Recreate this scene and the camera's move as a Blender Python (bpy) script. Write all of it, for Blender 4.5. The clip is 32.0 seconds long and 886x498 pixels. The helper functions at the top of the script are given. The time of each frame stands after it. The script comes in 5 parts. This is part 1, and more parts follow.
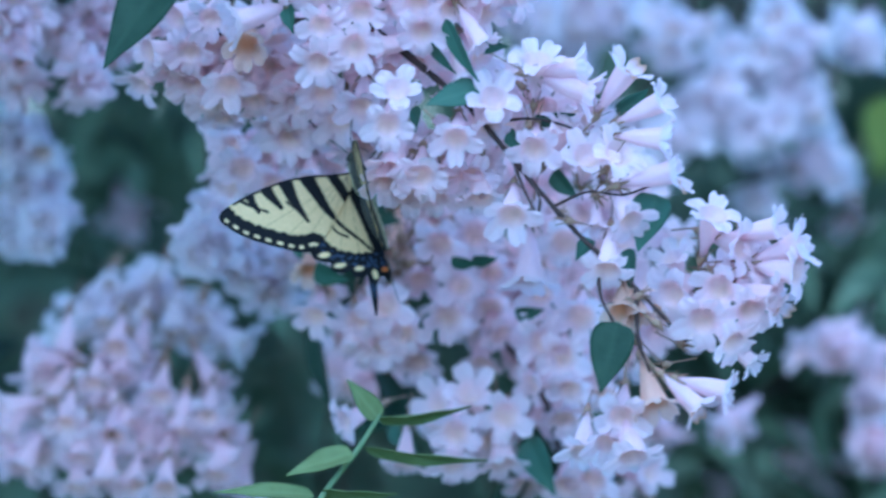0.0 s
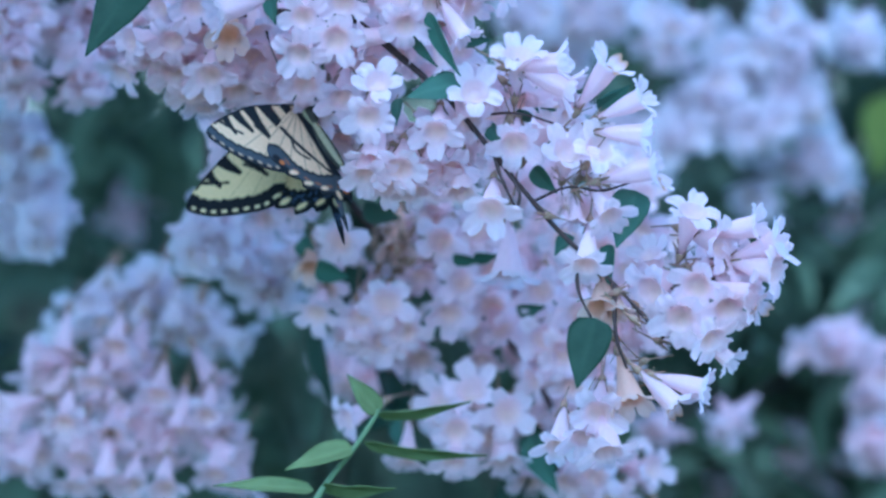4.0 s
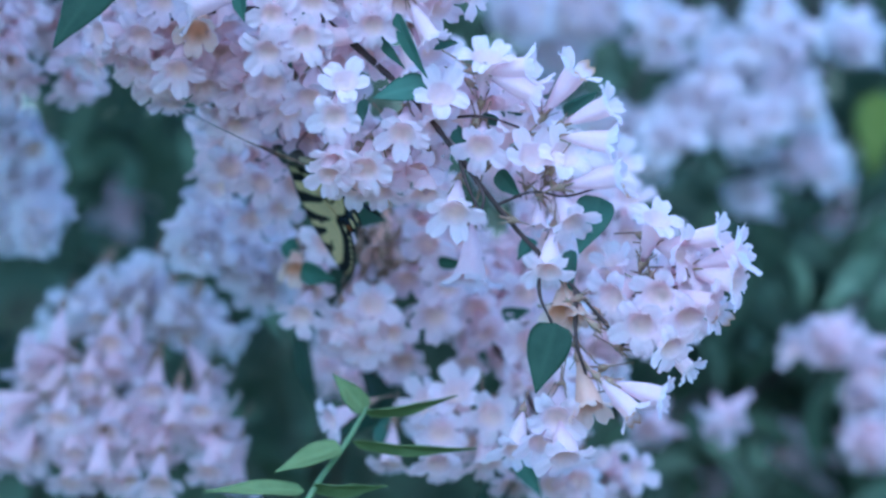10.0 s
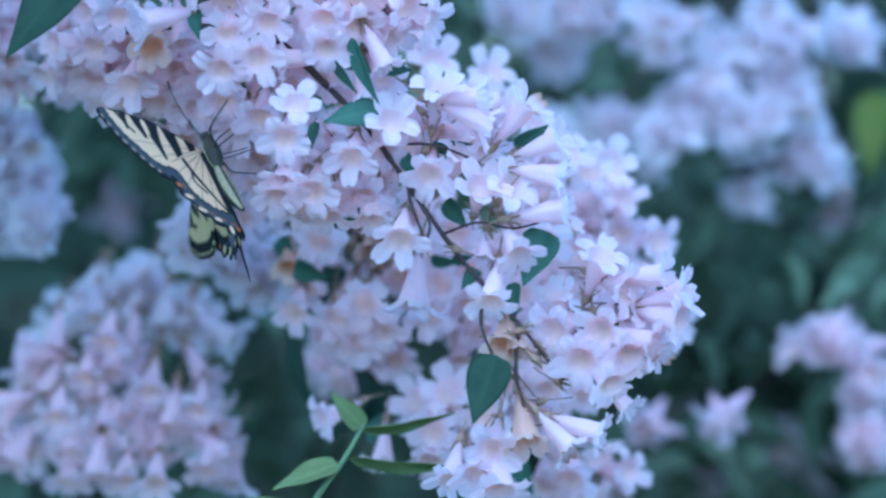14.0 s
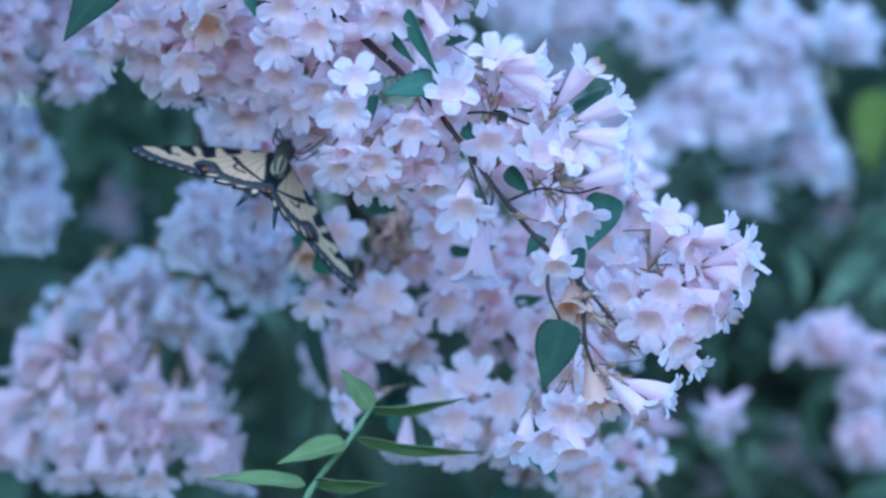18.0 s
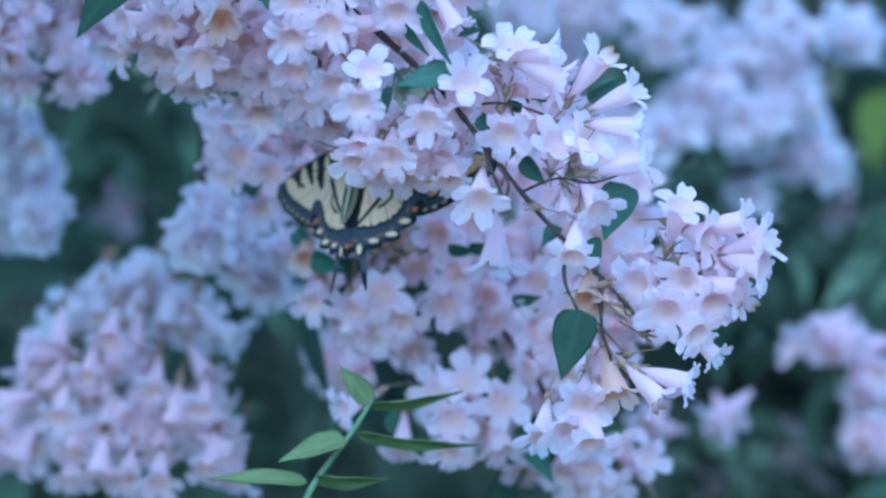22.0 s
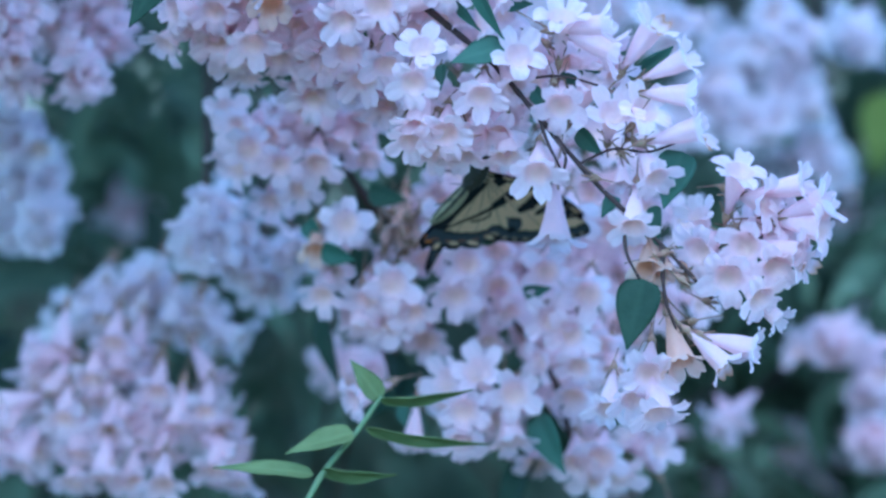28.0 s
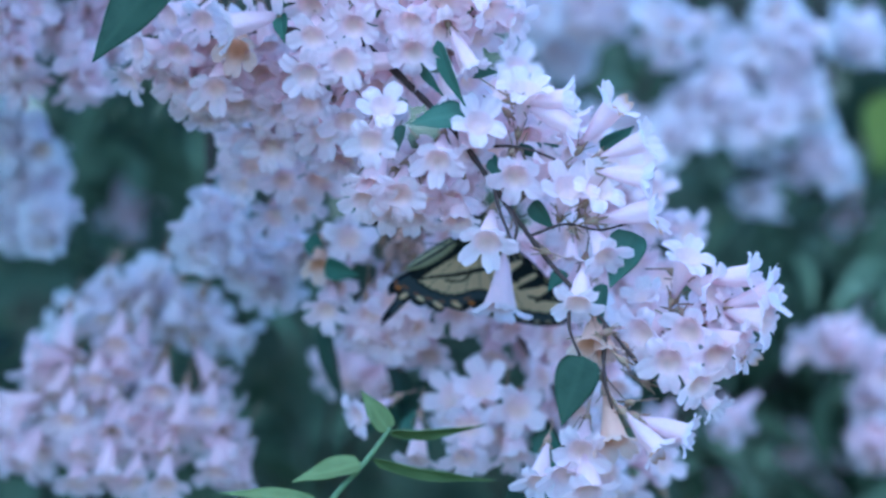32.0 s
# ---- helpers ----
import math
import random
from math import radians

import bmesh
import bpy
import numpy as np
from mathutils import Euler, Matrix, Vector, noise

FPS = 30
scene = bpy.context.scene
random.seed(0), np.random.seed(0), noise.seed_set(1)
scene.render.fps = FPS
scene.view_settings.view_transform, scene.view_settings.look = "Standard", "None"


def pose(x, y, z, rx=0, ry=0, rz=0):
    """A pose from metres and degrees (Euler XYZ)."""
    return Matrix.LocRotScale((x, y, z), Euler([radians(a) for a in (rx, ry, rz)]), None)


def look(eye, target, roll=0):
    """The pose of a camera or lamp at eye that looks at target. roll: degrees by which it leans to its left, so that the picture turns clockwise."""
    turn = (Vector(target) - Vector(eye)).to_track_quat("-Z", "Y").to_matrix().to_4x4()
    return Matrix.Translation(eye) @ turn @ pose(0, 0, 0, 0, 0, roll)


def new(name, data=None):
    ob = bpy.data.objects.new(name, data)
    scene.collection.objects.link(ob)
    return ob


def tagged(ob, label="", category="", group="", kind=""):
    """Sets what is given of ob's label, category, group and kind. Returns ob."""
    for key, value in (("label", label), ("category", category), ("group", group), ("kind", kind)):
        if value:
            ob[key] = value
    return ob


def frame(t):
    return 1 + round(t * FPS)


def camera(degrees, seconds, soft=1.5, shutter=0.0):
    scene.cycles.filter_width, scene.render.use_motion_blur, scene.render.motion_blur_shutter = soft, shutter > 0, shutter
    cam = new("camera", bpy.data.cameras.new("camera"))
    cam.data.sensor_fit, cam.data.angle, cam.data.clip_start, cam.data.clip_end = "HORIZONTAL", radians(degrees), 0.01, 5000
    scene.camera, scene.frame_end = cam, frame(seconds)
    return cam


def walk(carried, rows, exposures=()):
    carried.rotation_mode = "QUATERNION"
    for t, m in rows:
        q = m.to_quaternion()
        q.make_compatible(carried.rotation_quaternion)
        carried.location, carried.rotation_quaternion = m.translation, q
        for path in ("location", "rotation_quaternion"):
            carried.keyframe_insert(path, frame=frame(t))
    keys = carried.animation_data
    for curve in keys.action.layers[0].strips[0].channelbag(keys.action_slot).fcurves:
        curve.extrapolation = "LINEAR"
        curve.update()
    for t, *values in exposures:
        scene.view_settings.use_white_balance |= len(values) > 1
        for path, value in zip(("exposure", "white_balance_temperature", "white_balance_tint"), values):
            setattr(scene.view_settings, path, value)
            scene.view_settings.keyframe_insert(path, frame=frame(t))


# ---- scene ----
# ---------------------------------------------------------------- camera
cam = camera(6.0, 32.0, soft=2.6, shutter=0.5)
cam.data.dof.use_dof = True
cam.data.dof.focus_distance = 2.5
cam.data.dof.aperture_fstop = 6.8
EYE = (0.0, -2.5, 1.3)
# seconds and the point on the plane of the branch at which the camera looks (x, z)
AIM = [(0.0, -0.0, 1.3), (0.5, -0.0, 1.3), (1.0, -0.0, 1.29983), (1.5, -0.0, 1.29983), (2.0, 0.00033, 1.29983), (2.5, 0.00033, 1.2995), (3.0, 0.00033, 1.2995), (3.5, 0.00033, 1.29967),
        (5.5, 0.0005, 1.2995), (6.0, 0.0005, 1.2995), (6.5, 0.0005, 1.2995), (7.0, 0.00084, 1.29916), (7.5, 0.00084, 1.29916), (8.0, 0.00134, 1.299), (8.5, 0.00134, 1.299),
        (9.0, 0.00184, 1.299), (9.5, 0.00184, 1.29866), (10.0, 0.00201, 1.29866), (10.5, 0.00201, 1.29866), (11.0, 0.00251, 1.29866), (11.5, 0.00301, 1.2985), (12.0, 0.00334, 1.29833),
        (12.5, 0.00334, 1.2985), (13.0, 0.00284, 1.2985), (13.5, 0.00284, 1.2985), (14.0, 0.00284, 1.2985), (14.5, 0.00251, 1.2985), (16.5, 0.00234, 1.29816), (17.0, 0.00251, 1.29799),
        (17.5, 0.00251, 1.29799), (18.0, 0.00301, 1.29783), (18.5, 0.00284, 1.29799), (19.0, 0.00284, 1.29799), (19.5, 0.00284, 1.29799), (20.0, 0.00284, 1.29799), (20.5, 0.00251, 1.29816),
        (21.0, 0.00234, 1.29816), (21.5, 0.00234, 1.29816), (22.0, 0.00201, 1.29816), (22.5, 0.00201, 1.29816), (23.0, 0.00184, 1.2985), (23.5, 0.00184, 1.2985), (24.0, 0.00184, 1.2985),
        (24.5, 0.0015, 1.2985), (25.0, 0.00134, 1.29866), (25.5, 0.00134, 1.29866), (27.5, 0.00084, 1.29866), (28.0, 0.00084, 1.29866), (28.5, 0.00084, 1.2985), (29.0, 0.00084, 1.2985),
        (29.5, 0.00084, 1.2985), (30.0, 0.00033, 1.2985), (30.5, 0.00033, 1.2985), (31.0, -0.0, 1.29866), (31.5, -0.0, 1.299), (32.0, -0.0, 1.299)]
walk(cam, [(t, look(EYE, (x, 0.0, z))) for t, x, z in AIM], [(0.0, 1.76, 4240, -6), (32.0, 1.76, 4240, -6)])

# ---------------------------------------------------------------- light
SUN_UP, SUN_TURN = radians(54), radians(188)
world = bpy.data.worlds.new("world")
scene.world = world
world.use_nodes = True
wn = world.node_tree.nodes
sky = wn.new("ShaderNodeTexSky")
sky.sky_type = "NISHITA"
sky.sun_disc = False
sky.sun_elevation, sky.sun_rotation = SUN_UP, SUN_TURN
wn["Background"].inputs["Strength"].default_value = 0.15
world.node_tree.links.new(sky.outputs[0], wn["Background"].inputs[0])
sun_data = bpy.data.lights.new("sun", "SUN")
sun_data.energy, sun_data.angle, sun_data.color = 0.38, radians(75), (1.0, 0.96, 0.92)
sun = new("sun", sun_data)
sun_way = Vector((math.sin(SUN_TURN) * math.cos(SUN_UP), math.cos(SUN_TURN) * math.cos(SUN_UP), math.sin(SUN_UP)))
sun.matrix_world = look(sun_way * 20, (0, 0, 0))


# ---------------------------------------------------------------- materials
def material(name, base, rough=0.6, spec=0.3):
    m = bpy.data.materials.new(name)
    m.use_nodes = True
    b = m.node_tree.nodes["Principled BSDF"]
    b.inputs["Base Color"].default_value = (*base, 1)
    b.inputs["Roughness"].default_value = rough
    b.inputs["Specular IOR Level"].default_value = spec
    return m, m.node_tree.nodes, m.node_tree.links, b


def mixed(nodes, links, factor, a, b, mode="MIX"):
    n = nodes.new("ShaderNodeMix")
    n.data_type, n.blend_type = "RGBA", mode
    for value, socket in ((factor, n.inputs[0]), (a, n.inputs[6]), (b, n.inputs[7])):
        if hasattr(value, "is_output"):
            links.new(value, socket)
        elif isinstance(value, tuple):
            socket.default_value = (*value, 1)
        else:
            socket.default_value = value
    return n.outputs[2]


def noise_of(nodes, links, scale, detail=4.0):
    co = nodes.new("ShaderNodeTexCoord")
    n = nodes.new("ShaderNodeTexNoise")
    n.inputs["Scale"].default_value, n.inputs["Detail"].default_value = scale, detail
    links.new(co.outputs["Object"], n.inputs["Vector"])
    return n.outputs["Fac"]


def ramp(nodes, links, value, low, high):
    n = nodes.new("ShaderNodeMapRange")
    n.inputs["From Min"].default_value, n.inputs["From Max"].default_value = low, high
    links.new(value, n.inputs["Value"])
    return n.outputs["Result"]


def bumped(nodes, links, shader, value, strength, distance):
    n = nodes.new("ShaderNodeBump")
    n.inputs["Strength"].default_value, n.inputs["Distance"].default_value = strength, distance
    links.new(value, n.inputs["Height"])
    links.new(n.outputs["Normal"], shader.inputs["Normal"])


def let_through(m, nodes, links, shader, colour, share):
    """Thin living tissue: part of the light passes through it."""
    t = nodes.new("ShaderNodeBsdfTranslucent")
    if hasattr(colour, "is_output"):
        links.new(colour, t.inputs["Color"])
    else:
        t.inputs["Color"].default_value = (*colour, 1)
    mix = nodes.new("ShaderNodeMixShader")
    mix.inputs[0].default_value = share
    links.new(shader.outputs[0], mix.inputs[1])
    links.new(t.outputs[0], mix.inputs[2])
    links.new(mix.outputs[0], nodes["Material Output"].inputs["Surface"])


def petal_material(name, rim, tube, throat):
    m, nodes, links, b = material(name, rim, 0.7, 0.15)
    paint = nodes.new("ShaderNodeAttribute")
    paint.attribute_name = "zone"
    parts = nodes.new("ShaderNodeSeparateColor")
    links.new(paint.outputs["Color"], parts.inputs[0])
    info = nodes.new("ShaderNodeObjectInfo")
    fine = noise_of(nodes, links, 900.0)
    broad = noise_of(nodes, links, 160.0)
    c = mixed(nodes, links, parts.outputs[1], rim, tube)
    c = mixed(nodes, links, ramp(nodes, links, broad, 0.35, 0.95), c, tube)
    aged = mixed(nodes, links, info.outputs["Random"], (1, 1, 1), (0.93, 0.90, 0.93), "MIX")
    c = mixed(nodes, links, 1.0, c, aged, "MULTIPLY")
    c = mixed(nodes, links, parts.outputs[0], c, throat)
    c = mixed(nodes, links, parts.outputs[2], c, (0.55, 0.28, 0.12))
    speck = mixed(nodes, links, ramp(nodes, links, fine, 0.3, 0.7), (0.95, 0.95, 0.95), (1, 1, 1))
    c = mixed(nodes, links, 1.0, c, speck, "MULTIPLY")
    links.new(c, b.inputs["Base Color"])
    bumped(nodes, links, b, fine, 0.25, 0.0004)
    let_through(m, nodes, links, b, c, 0.6)
    return m


def leaf_material(name, dark, light, share=0.25, rough=0.58, vary=0.0):
    m, nodes, links, b = material(name, dark, rough, 0.12)
    paint = nodes.new("ShaderNodeAttribute")
    paint.attribute_name = "zone"
    parts = nodes.new("ShaderNodeSeparateColor")
    links.new(paint.outputs["Color"], parts.inputs[0])
    broad = noise_of(nodes, links, 90.0)
    fine = noise_of(nodes, links, 700.0)
    c = mixed(nodes, links, ramp(nodes, links, broad, 0.3, 0.75), dark, light)
    c = mixed(nodes, links, parts.outputs[0], c, light)
    if vary:
        # every leaf of the mass has a tone of its own
        own = nodes.new("ShaderNodeNewGeometry").outputs["Random Per Island"]
        tone = mixed(nodes, links, own, (1 - vary, 1 - vary, 1 - vary), (1 + vary, 1 + vary, 1 + vary * 0.7))
        c = mixed(nodes, links, 1.0, c, tone, "MULTIPLY")
    links.new(c, b.inputs["Base Color"])
    bumped(nodes, links, b, fine, 0.3, 0.0005)
    let_through(m, nodes, links, b, c, share)
    return m


def plain_material(name, a, c, scale, rough=0.6, bump=0.3, depth=0.0005, spec=0.3):
    m, nodes, links, b = material(name, a, rough, spec)
    n = noise_of(nodes, links, scale)
    f = noise_of(nodes, links, scale * 6)
    col = mixed(nodes, links, ramp(nodes, links, n, 0.3, 0.7), a, c)
    col = mixed(nodes, links, ramp(nodes, links, f, 0.2, 0.8), col, c)
    links.new(col, b.inputs["Base Color"])
    bumped(nodes, links, b, f, bump, depth)
    return m


PETAL = petal_material("petal", (0.95, 0.82, 0.85), (0.945, 0.745, 0.79), (0.97, 0.77, 0.60))
# the same petal, less pink: blue-white skylight put into the colour
PETAL_SKYLIT = petal_material("skylit_petal", (0.90, 0.85, 0.885), (0.90, 0.80, 0.84), (0.95, 0.75, 0.55))
PETAL_OLD = petal_material("withering_petal", (0.88, 0.72, 0.64), (0.84, 0.58, 0.44), (0.76, 0.42, 0.20))
SEPAL = plain_material("sepal", (0.17, 0.22, 0.09), (0.30, 0.155, 0.12), 250.0)
TWIG = plain_material("twig_bark", (0.034, 0.024, 0.023), (0.07, 0.048, 0.043), 220.0, 0.85, 0.6, 0.0005, 0.1)
GREEN_STEM = plain_material("green_stem", (0.11, 0.16, 0.07), (0.16, 0.21, 0.1), 120.0)
CANE = plain_material("cane_bark", (0.13, 0.10, 0.075), (0.24, 0.19, 0.14), 60.0, 0.85, 0.8, 0.002)
LEAF = leaf_material("leaf", (0.022, 0.04, 0.024), (0.036, 0.06, 0.036), 0.12)
# lighter teal leaf: its green is raised to include the sky sheen it catches
LEAF_LIT = leaf_material("lit_teal_leaf", (0.060, 0.112, 0.078), (0.085, 0.145, 0.1), 0.15)
LEAF_FRESH = leaf_material("fresh_leaf", (0.15, 0.185, 0.07), (0.21, 0.255, 0.105), 0.3)
LEAF_YELLOW = leaf_material("yellow_leaf", (0.15, 0.19, 0.035), (0.22, 0.26, 0.06), 0.3)
LEAF_DARK = leaf_material("shade_leaf", (0.10, 0.128, 0.092), (0.14, 0.176, 0.12), 0.3, vary=0.6)
SOIL = plain_material("soil", (0.05, 0.045, 0.03), (0.07, 0.10, 0.035), 1.7, 0.95, 0.6, 0.02)
INSECT = plain_material("insect_hair", (0.012, 0.011, 0.010), (0.05, 0.045, 0.03), 900.0, 0.7)
INSECT_PALE = plain_material("pale_insect_hair", (0.19, 0.16, 0.09), (0.30, 0.26, 0.15), 900.0, 0.75)
EYE_MAT = plain_material("insect_eye", (0.012, 0.010, 0.010), (0.03, 0.02, 0.02), 900.0, 0.2, 0.1, 0.0001, 0.6)


def wing_material():
    m, nodes, links, b = material("wing_scales", (0.7, 0.6, 0.3), 0.7, 0.15)
    paint = nodes.new("ShaderNodeAttribute")
    paint.attribute_name = "zone"
    fine = noise_of(nodes, links, 2200.0, 2.0)
    speck = mixed(nodes, links, ramp(nodes, links, fine, 0.3, 0.7), (0.88, 0.87, 0.85), (1, 1, 1))
    c = mixed(nodes, links, 1.0, paint.outputs["Color"], speck, "MULTIPLY")
    links.new(c, b.inputs["Base Color"])
    bumped(nodes, links, b, fine, 0.15, 0.0002)
    let_through(m, nodes, links, b, c, 0.42)
    return m


WING = wing_material()


# ---------------------------------------------------------------- mesh tools
def mesh_from(name, verts, faces, mats, zones=None, index=None, smooth=True):
    me = bpy.data.meshes.new(name)
    me.from_pydata([tuple(v) for v in verts], [], faces)
    for m in mats:
        me.materials.append(m)
    if zones is not None:
        at = me.color_attributes.new("zone", "FLOAT_COLOR", "POINT")
        flat = np.ones((len(verts), 4), dtype=np.float32)
        flat[:, :3] = zones
        at.data.foreach_set("color", flat.ravel())
    if index is not None:
        me.polygons.foreach_set("material_index", index)
    me.polygons.foreach_set("use_smooth", [smooth] * len(me.polygons))
    me.update()
    return me


def part(name, me, parent, m=None, label=""):
    ob = new(name, me)
    ob.parent = parent
    if m is not None:
        ob.matrix_basis = m
    if label:
        ob["label"] = label
    return ob


def smooth_path(points, steps):
    """Catmull-Rom through the points."""
    pts = [Vector(p) for p in points]
    pts = [pts[0] * 2 - pts[1]] + pts + [pts[-1] * 2 - pts[-2]]
    out = []
    for i in range(1, len(pts) - 2):
        a, b, c, d = pts[i - 1:i + 3]
        for k in range(steps):
            s = k / steps
            out.append(0.5 * (2 * b + (c - a) * s + (2 * a - 5 * b + 4 * c - d) * s * s + (3 * b - a - 3 * c + d) * s ** 3))
    out.append(pts[-2])
    return out


def tube_mesh(name, points, r0, r1, mat, steps=6, sides=7, knots=0.12, seed=1):
    path = smooth_path(points, steps)
    rng = random.Random(seed)
    verts, faces = [], []
    for i, p in enumerate(path):
        way = (path[min(i + 1, len(path) - 1)] - path[max(i - 1, 0)]).normalized()
        side = way.cross(Vector((0.31, 0.9, 0.3))).normalized()
        up = side.cross(way)
        r = (r0 + (r1 - r0) * i / (len(path) - 1)) * (1 + knots * rng.uniform(-1, 1.4))
        for k in range(sides):
            a = math.tau * k / sides
            verts.append(p + (side * math.cos(a) + up * math.sin(a)) * r)
    n = len(path)
    for i in range(n - 1):
        for k in range(sides):
            j = (k + 1) % sides
            faces.append((i * sides + k, i * sides + j, (i + 1) * sides + j, (i + 1) * sides + k))
    faces.append(tuple(range(sides - 1, -1, -1)))
    faces.append(tuple((n - 1) * sides + k for k in range(sides)))
    return mesh_from(name, verts, faces, [mat])


def flower_mesh(name, seed, mat, per_lobe=12, length=0.0142, reach=0.0050, flare=0.55, wide=1.0, browned=()):
    """A funnel with five separate, blunt, uneven lobes and a coloured throat; the mouth's centre is the origin, it opens along +z,
    and the lobe with the coloured blotch lies towards +x. browned: the lobes whose ends have dried."""
    rng = random.Random(seed)
    n = per_lobe * 5
    mouth = 0.0038 * wide
    half = math.pi / 5
    tube = ((0.0, 0.0009), (0.18, 0.0012), (0.4, 0.0020), (0.7, 0.0029), (1.0, mouth))
    limb = (0.14, 0.34, 0.58, 0.82, 1.0)
    # length, backward curl, lean, half width, notch and twist of each lobe
    lobes = [(rng.uniform(0.85, 1.13), rng.uniform(-0.3, 0.45), rng.uniform(-0.12, 0.12), rng.uniform(0.0031, 0.0038), rng.uniform(0.0, 0.14), rng.uniform(-0.35, 0.35)) for _ in range(5)]
    rows = [("tube", s, r) for s, r in tube] + [("limb", s, 0) for s in limb]
    verts, zones, rings = [], [], 0
    for kind, s, r in rows:
        for k in range(n):
            which = (k // per_lobe) % 5
            size, curl, lean, broad, notch, twist = lobes[which]
            c = 2 * ((k % per_lobe) + 0.5) / per_lobe - 1
            mid = math.tau * which / 5
            a = mid + half * c
            if kind == "tube":
                rad, z = r, length * (s - 1)
                if s > 0.5:
                    rad *= 1 + 0.06 * s * math.cos(5 * (a - mid))
                x, y = rad * math.cos(a), rad * math.sin(a)
            else:
                round_off = 1 - 0.34 * abs(c) ** 3.4 - notch * math.exp(-((c - lean * 2) * 3.2) ** 2) + 0.04 * math.sin(6 * c + seed + which)
                out = reach * 1.06 * size * s * round_off
                along = mouth * math.cos(half * c) + out * (0.9 + 0.1 * curl * s)
                blend = min(1.0, s * 1.7)
                across = (mouth * math.sin(half * c)) * (1 - blend) + c * broad * (1 - 0.16 * s * s * abs(c)) * blend
                across += lean * out
                z = out * (flare + 0.25 - (0.4 + curl) * s * 0.9) + twist * across * s * 0.6
                z += 0.0004 * s * math.sin(7 * c + seed) + 0.0008 * s * c * c
                x, y = along * math.cos(mid) - across * math.sin(mid), along * math.sin(mid) + across * math.cos(mid)
            verts.append((x, y, z))
            low = math.cos(a) * 0.5 + 0.5
            if kind == "tube":
                orange = 0.08 * s
            else:
                orange = max(0.0, 0.34 - 1.3 * s) * (0.3 + 0.7 * low)
            pink = 0.85 - 0.4 * s if kind == "tube" else 0.42 * (1 - s)
            dry = max(0.0, s - 0.35) * 1.5 if kind == "limb" and which in browned else 0.0
            zones.append((orange, pink, min(0.9, dry)))
        rings += 1
    faces = []
    for i in range(rings - 1):
        for k in range(n):
            j = (k + 1) % n
            if i >= len(tube) and j % per_lobe == 0:
                continue
            faces.append((i * n + k, i * n + j, (i + 1) * n + j, (i + 1) * n + k))
    faces.append(tuple(range(n - 1, -1, -1)))
    # an added throat lining, shallower than the tube so that the mouth stays bright
    inner = []
    for depth, r in ((-0.02, 1.0), (0.08, 0.86), (0.18, 0.64), (0.25, 0.3)):
        inner.append(len(verts))
        for k in range(n):
            a = math.tau * (k + 0.5) / n - half
            low = math.cos(a) * 0.5 + 0.5
            verts.append((mouth * r * math.cos(a), mouth * r * math.sin(a), -length * depth))
            zones.append((0.7 * (0.35 + 0.65 * low) * min(1.0, 0.25 + depth * 4), 0.2, 0))
    for i, j in zip(inner, inner[1:]):
        for k in range(n):
            q = (k + 1) % n
            faces.append((i + k, i + q, j + q, j + k))
    faces.append(tuple(inner[-1] + k for k in range(n)))
    return mesh_from(name, verts, faces, [mat], zones)


def calyx_mesh(name, seed, stalk=0.006, length=0.0142):
    """Five narrow sepals, a small ovary and a bent stalk behind the bell."""
    rng = random.Random(seed)
    verts, faces = [], []
    sides, base = 6, -length
    bend = (rng.uniform(-0.3, 0.3), rng.uniform(-0.3, 0.3))
    for s, r in ((0.0009, 0.0004), (0.0, 0.0012), (-0.0012, 0.0014), (-0.0026, 0.0009), (-0.004, 0.0003), (-0.004 - stalk * 0.5, 0.00022), (-0.004 - stalk, 0.00026)):
        far = max(0.0, -s - 0.004)
        for k in range(sides):
            a = math.tau * k / sides
            verts.append((r * math.cos(a) + bend[0] * far, r * math.sin(a) + bend[1] * far, base + s))
    for i in range(6):
        for k in range(sides):
            j = (k + 1) % sides
            faces.append((i * sides + k, (i + 1) * sides + k, (i + 1) * sides + j, i * sides + j))
    for k in range(5):
        a = math.tau * k / 5 + rng.uniform(-0.2, 0.2)
        c, s = math.cos(a), math.sin(a)
        out, long = rng.uniform(0.0014, 0.0026), rng.uniform(0.002, 0.0033)
        i = len(verts)
        for r, z, w in ((0.0011, 0.0, 0.0005), (out, long * 0.6, 0.0004), (out * 1.35, long, 0.0001)):
            for side, lift in ((-w, 0), (w, 0), (0, 0.0003)):
                verts.append(((r + lift) * c - side * s, (r + lift) * s + side * c, base + z))
        for q in (0, 3):
            faces += [(i + q, i + q + 1, i + q + 4, i + q + 3), (i + q + 1, i + q + 2, i + q + 5, i + q + 4), (i + q + 2, i + q, i + q + 3, i + q + 5)]
        faces.append((i + 6, i + 7, i + 8))
    return mesh_from(name, verts, faces, [SEPAL])


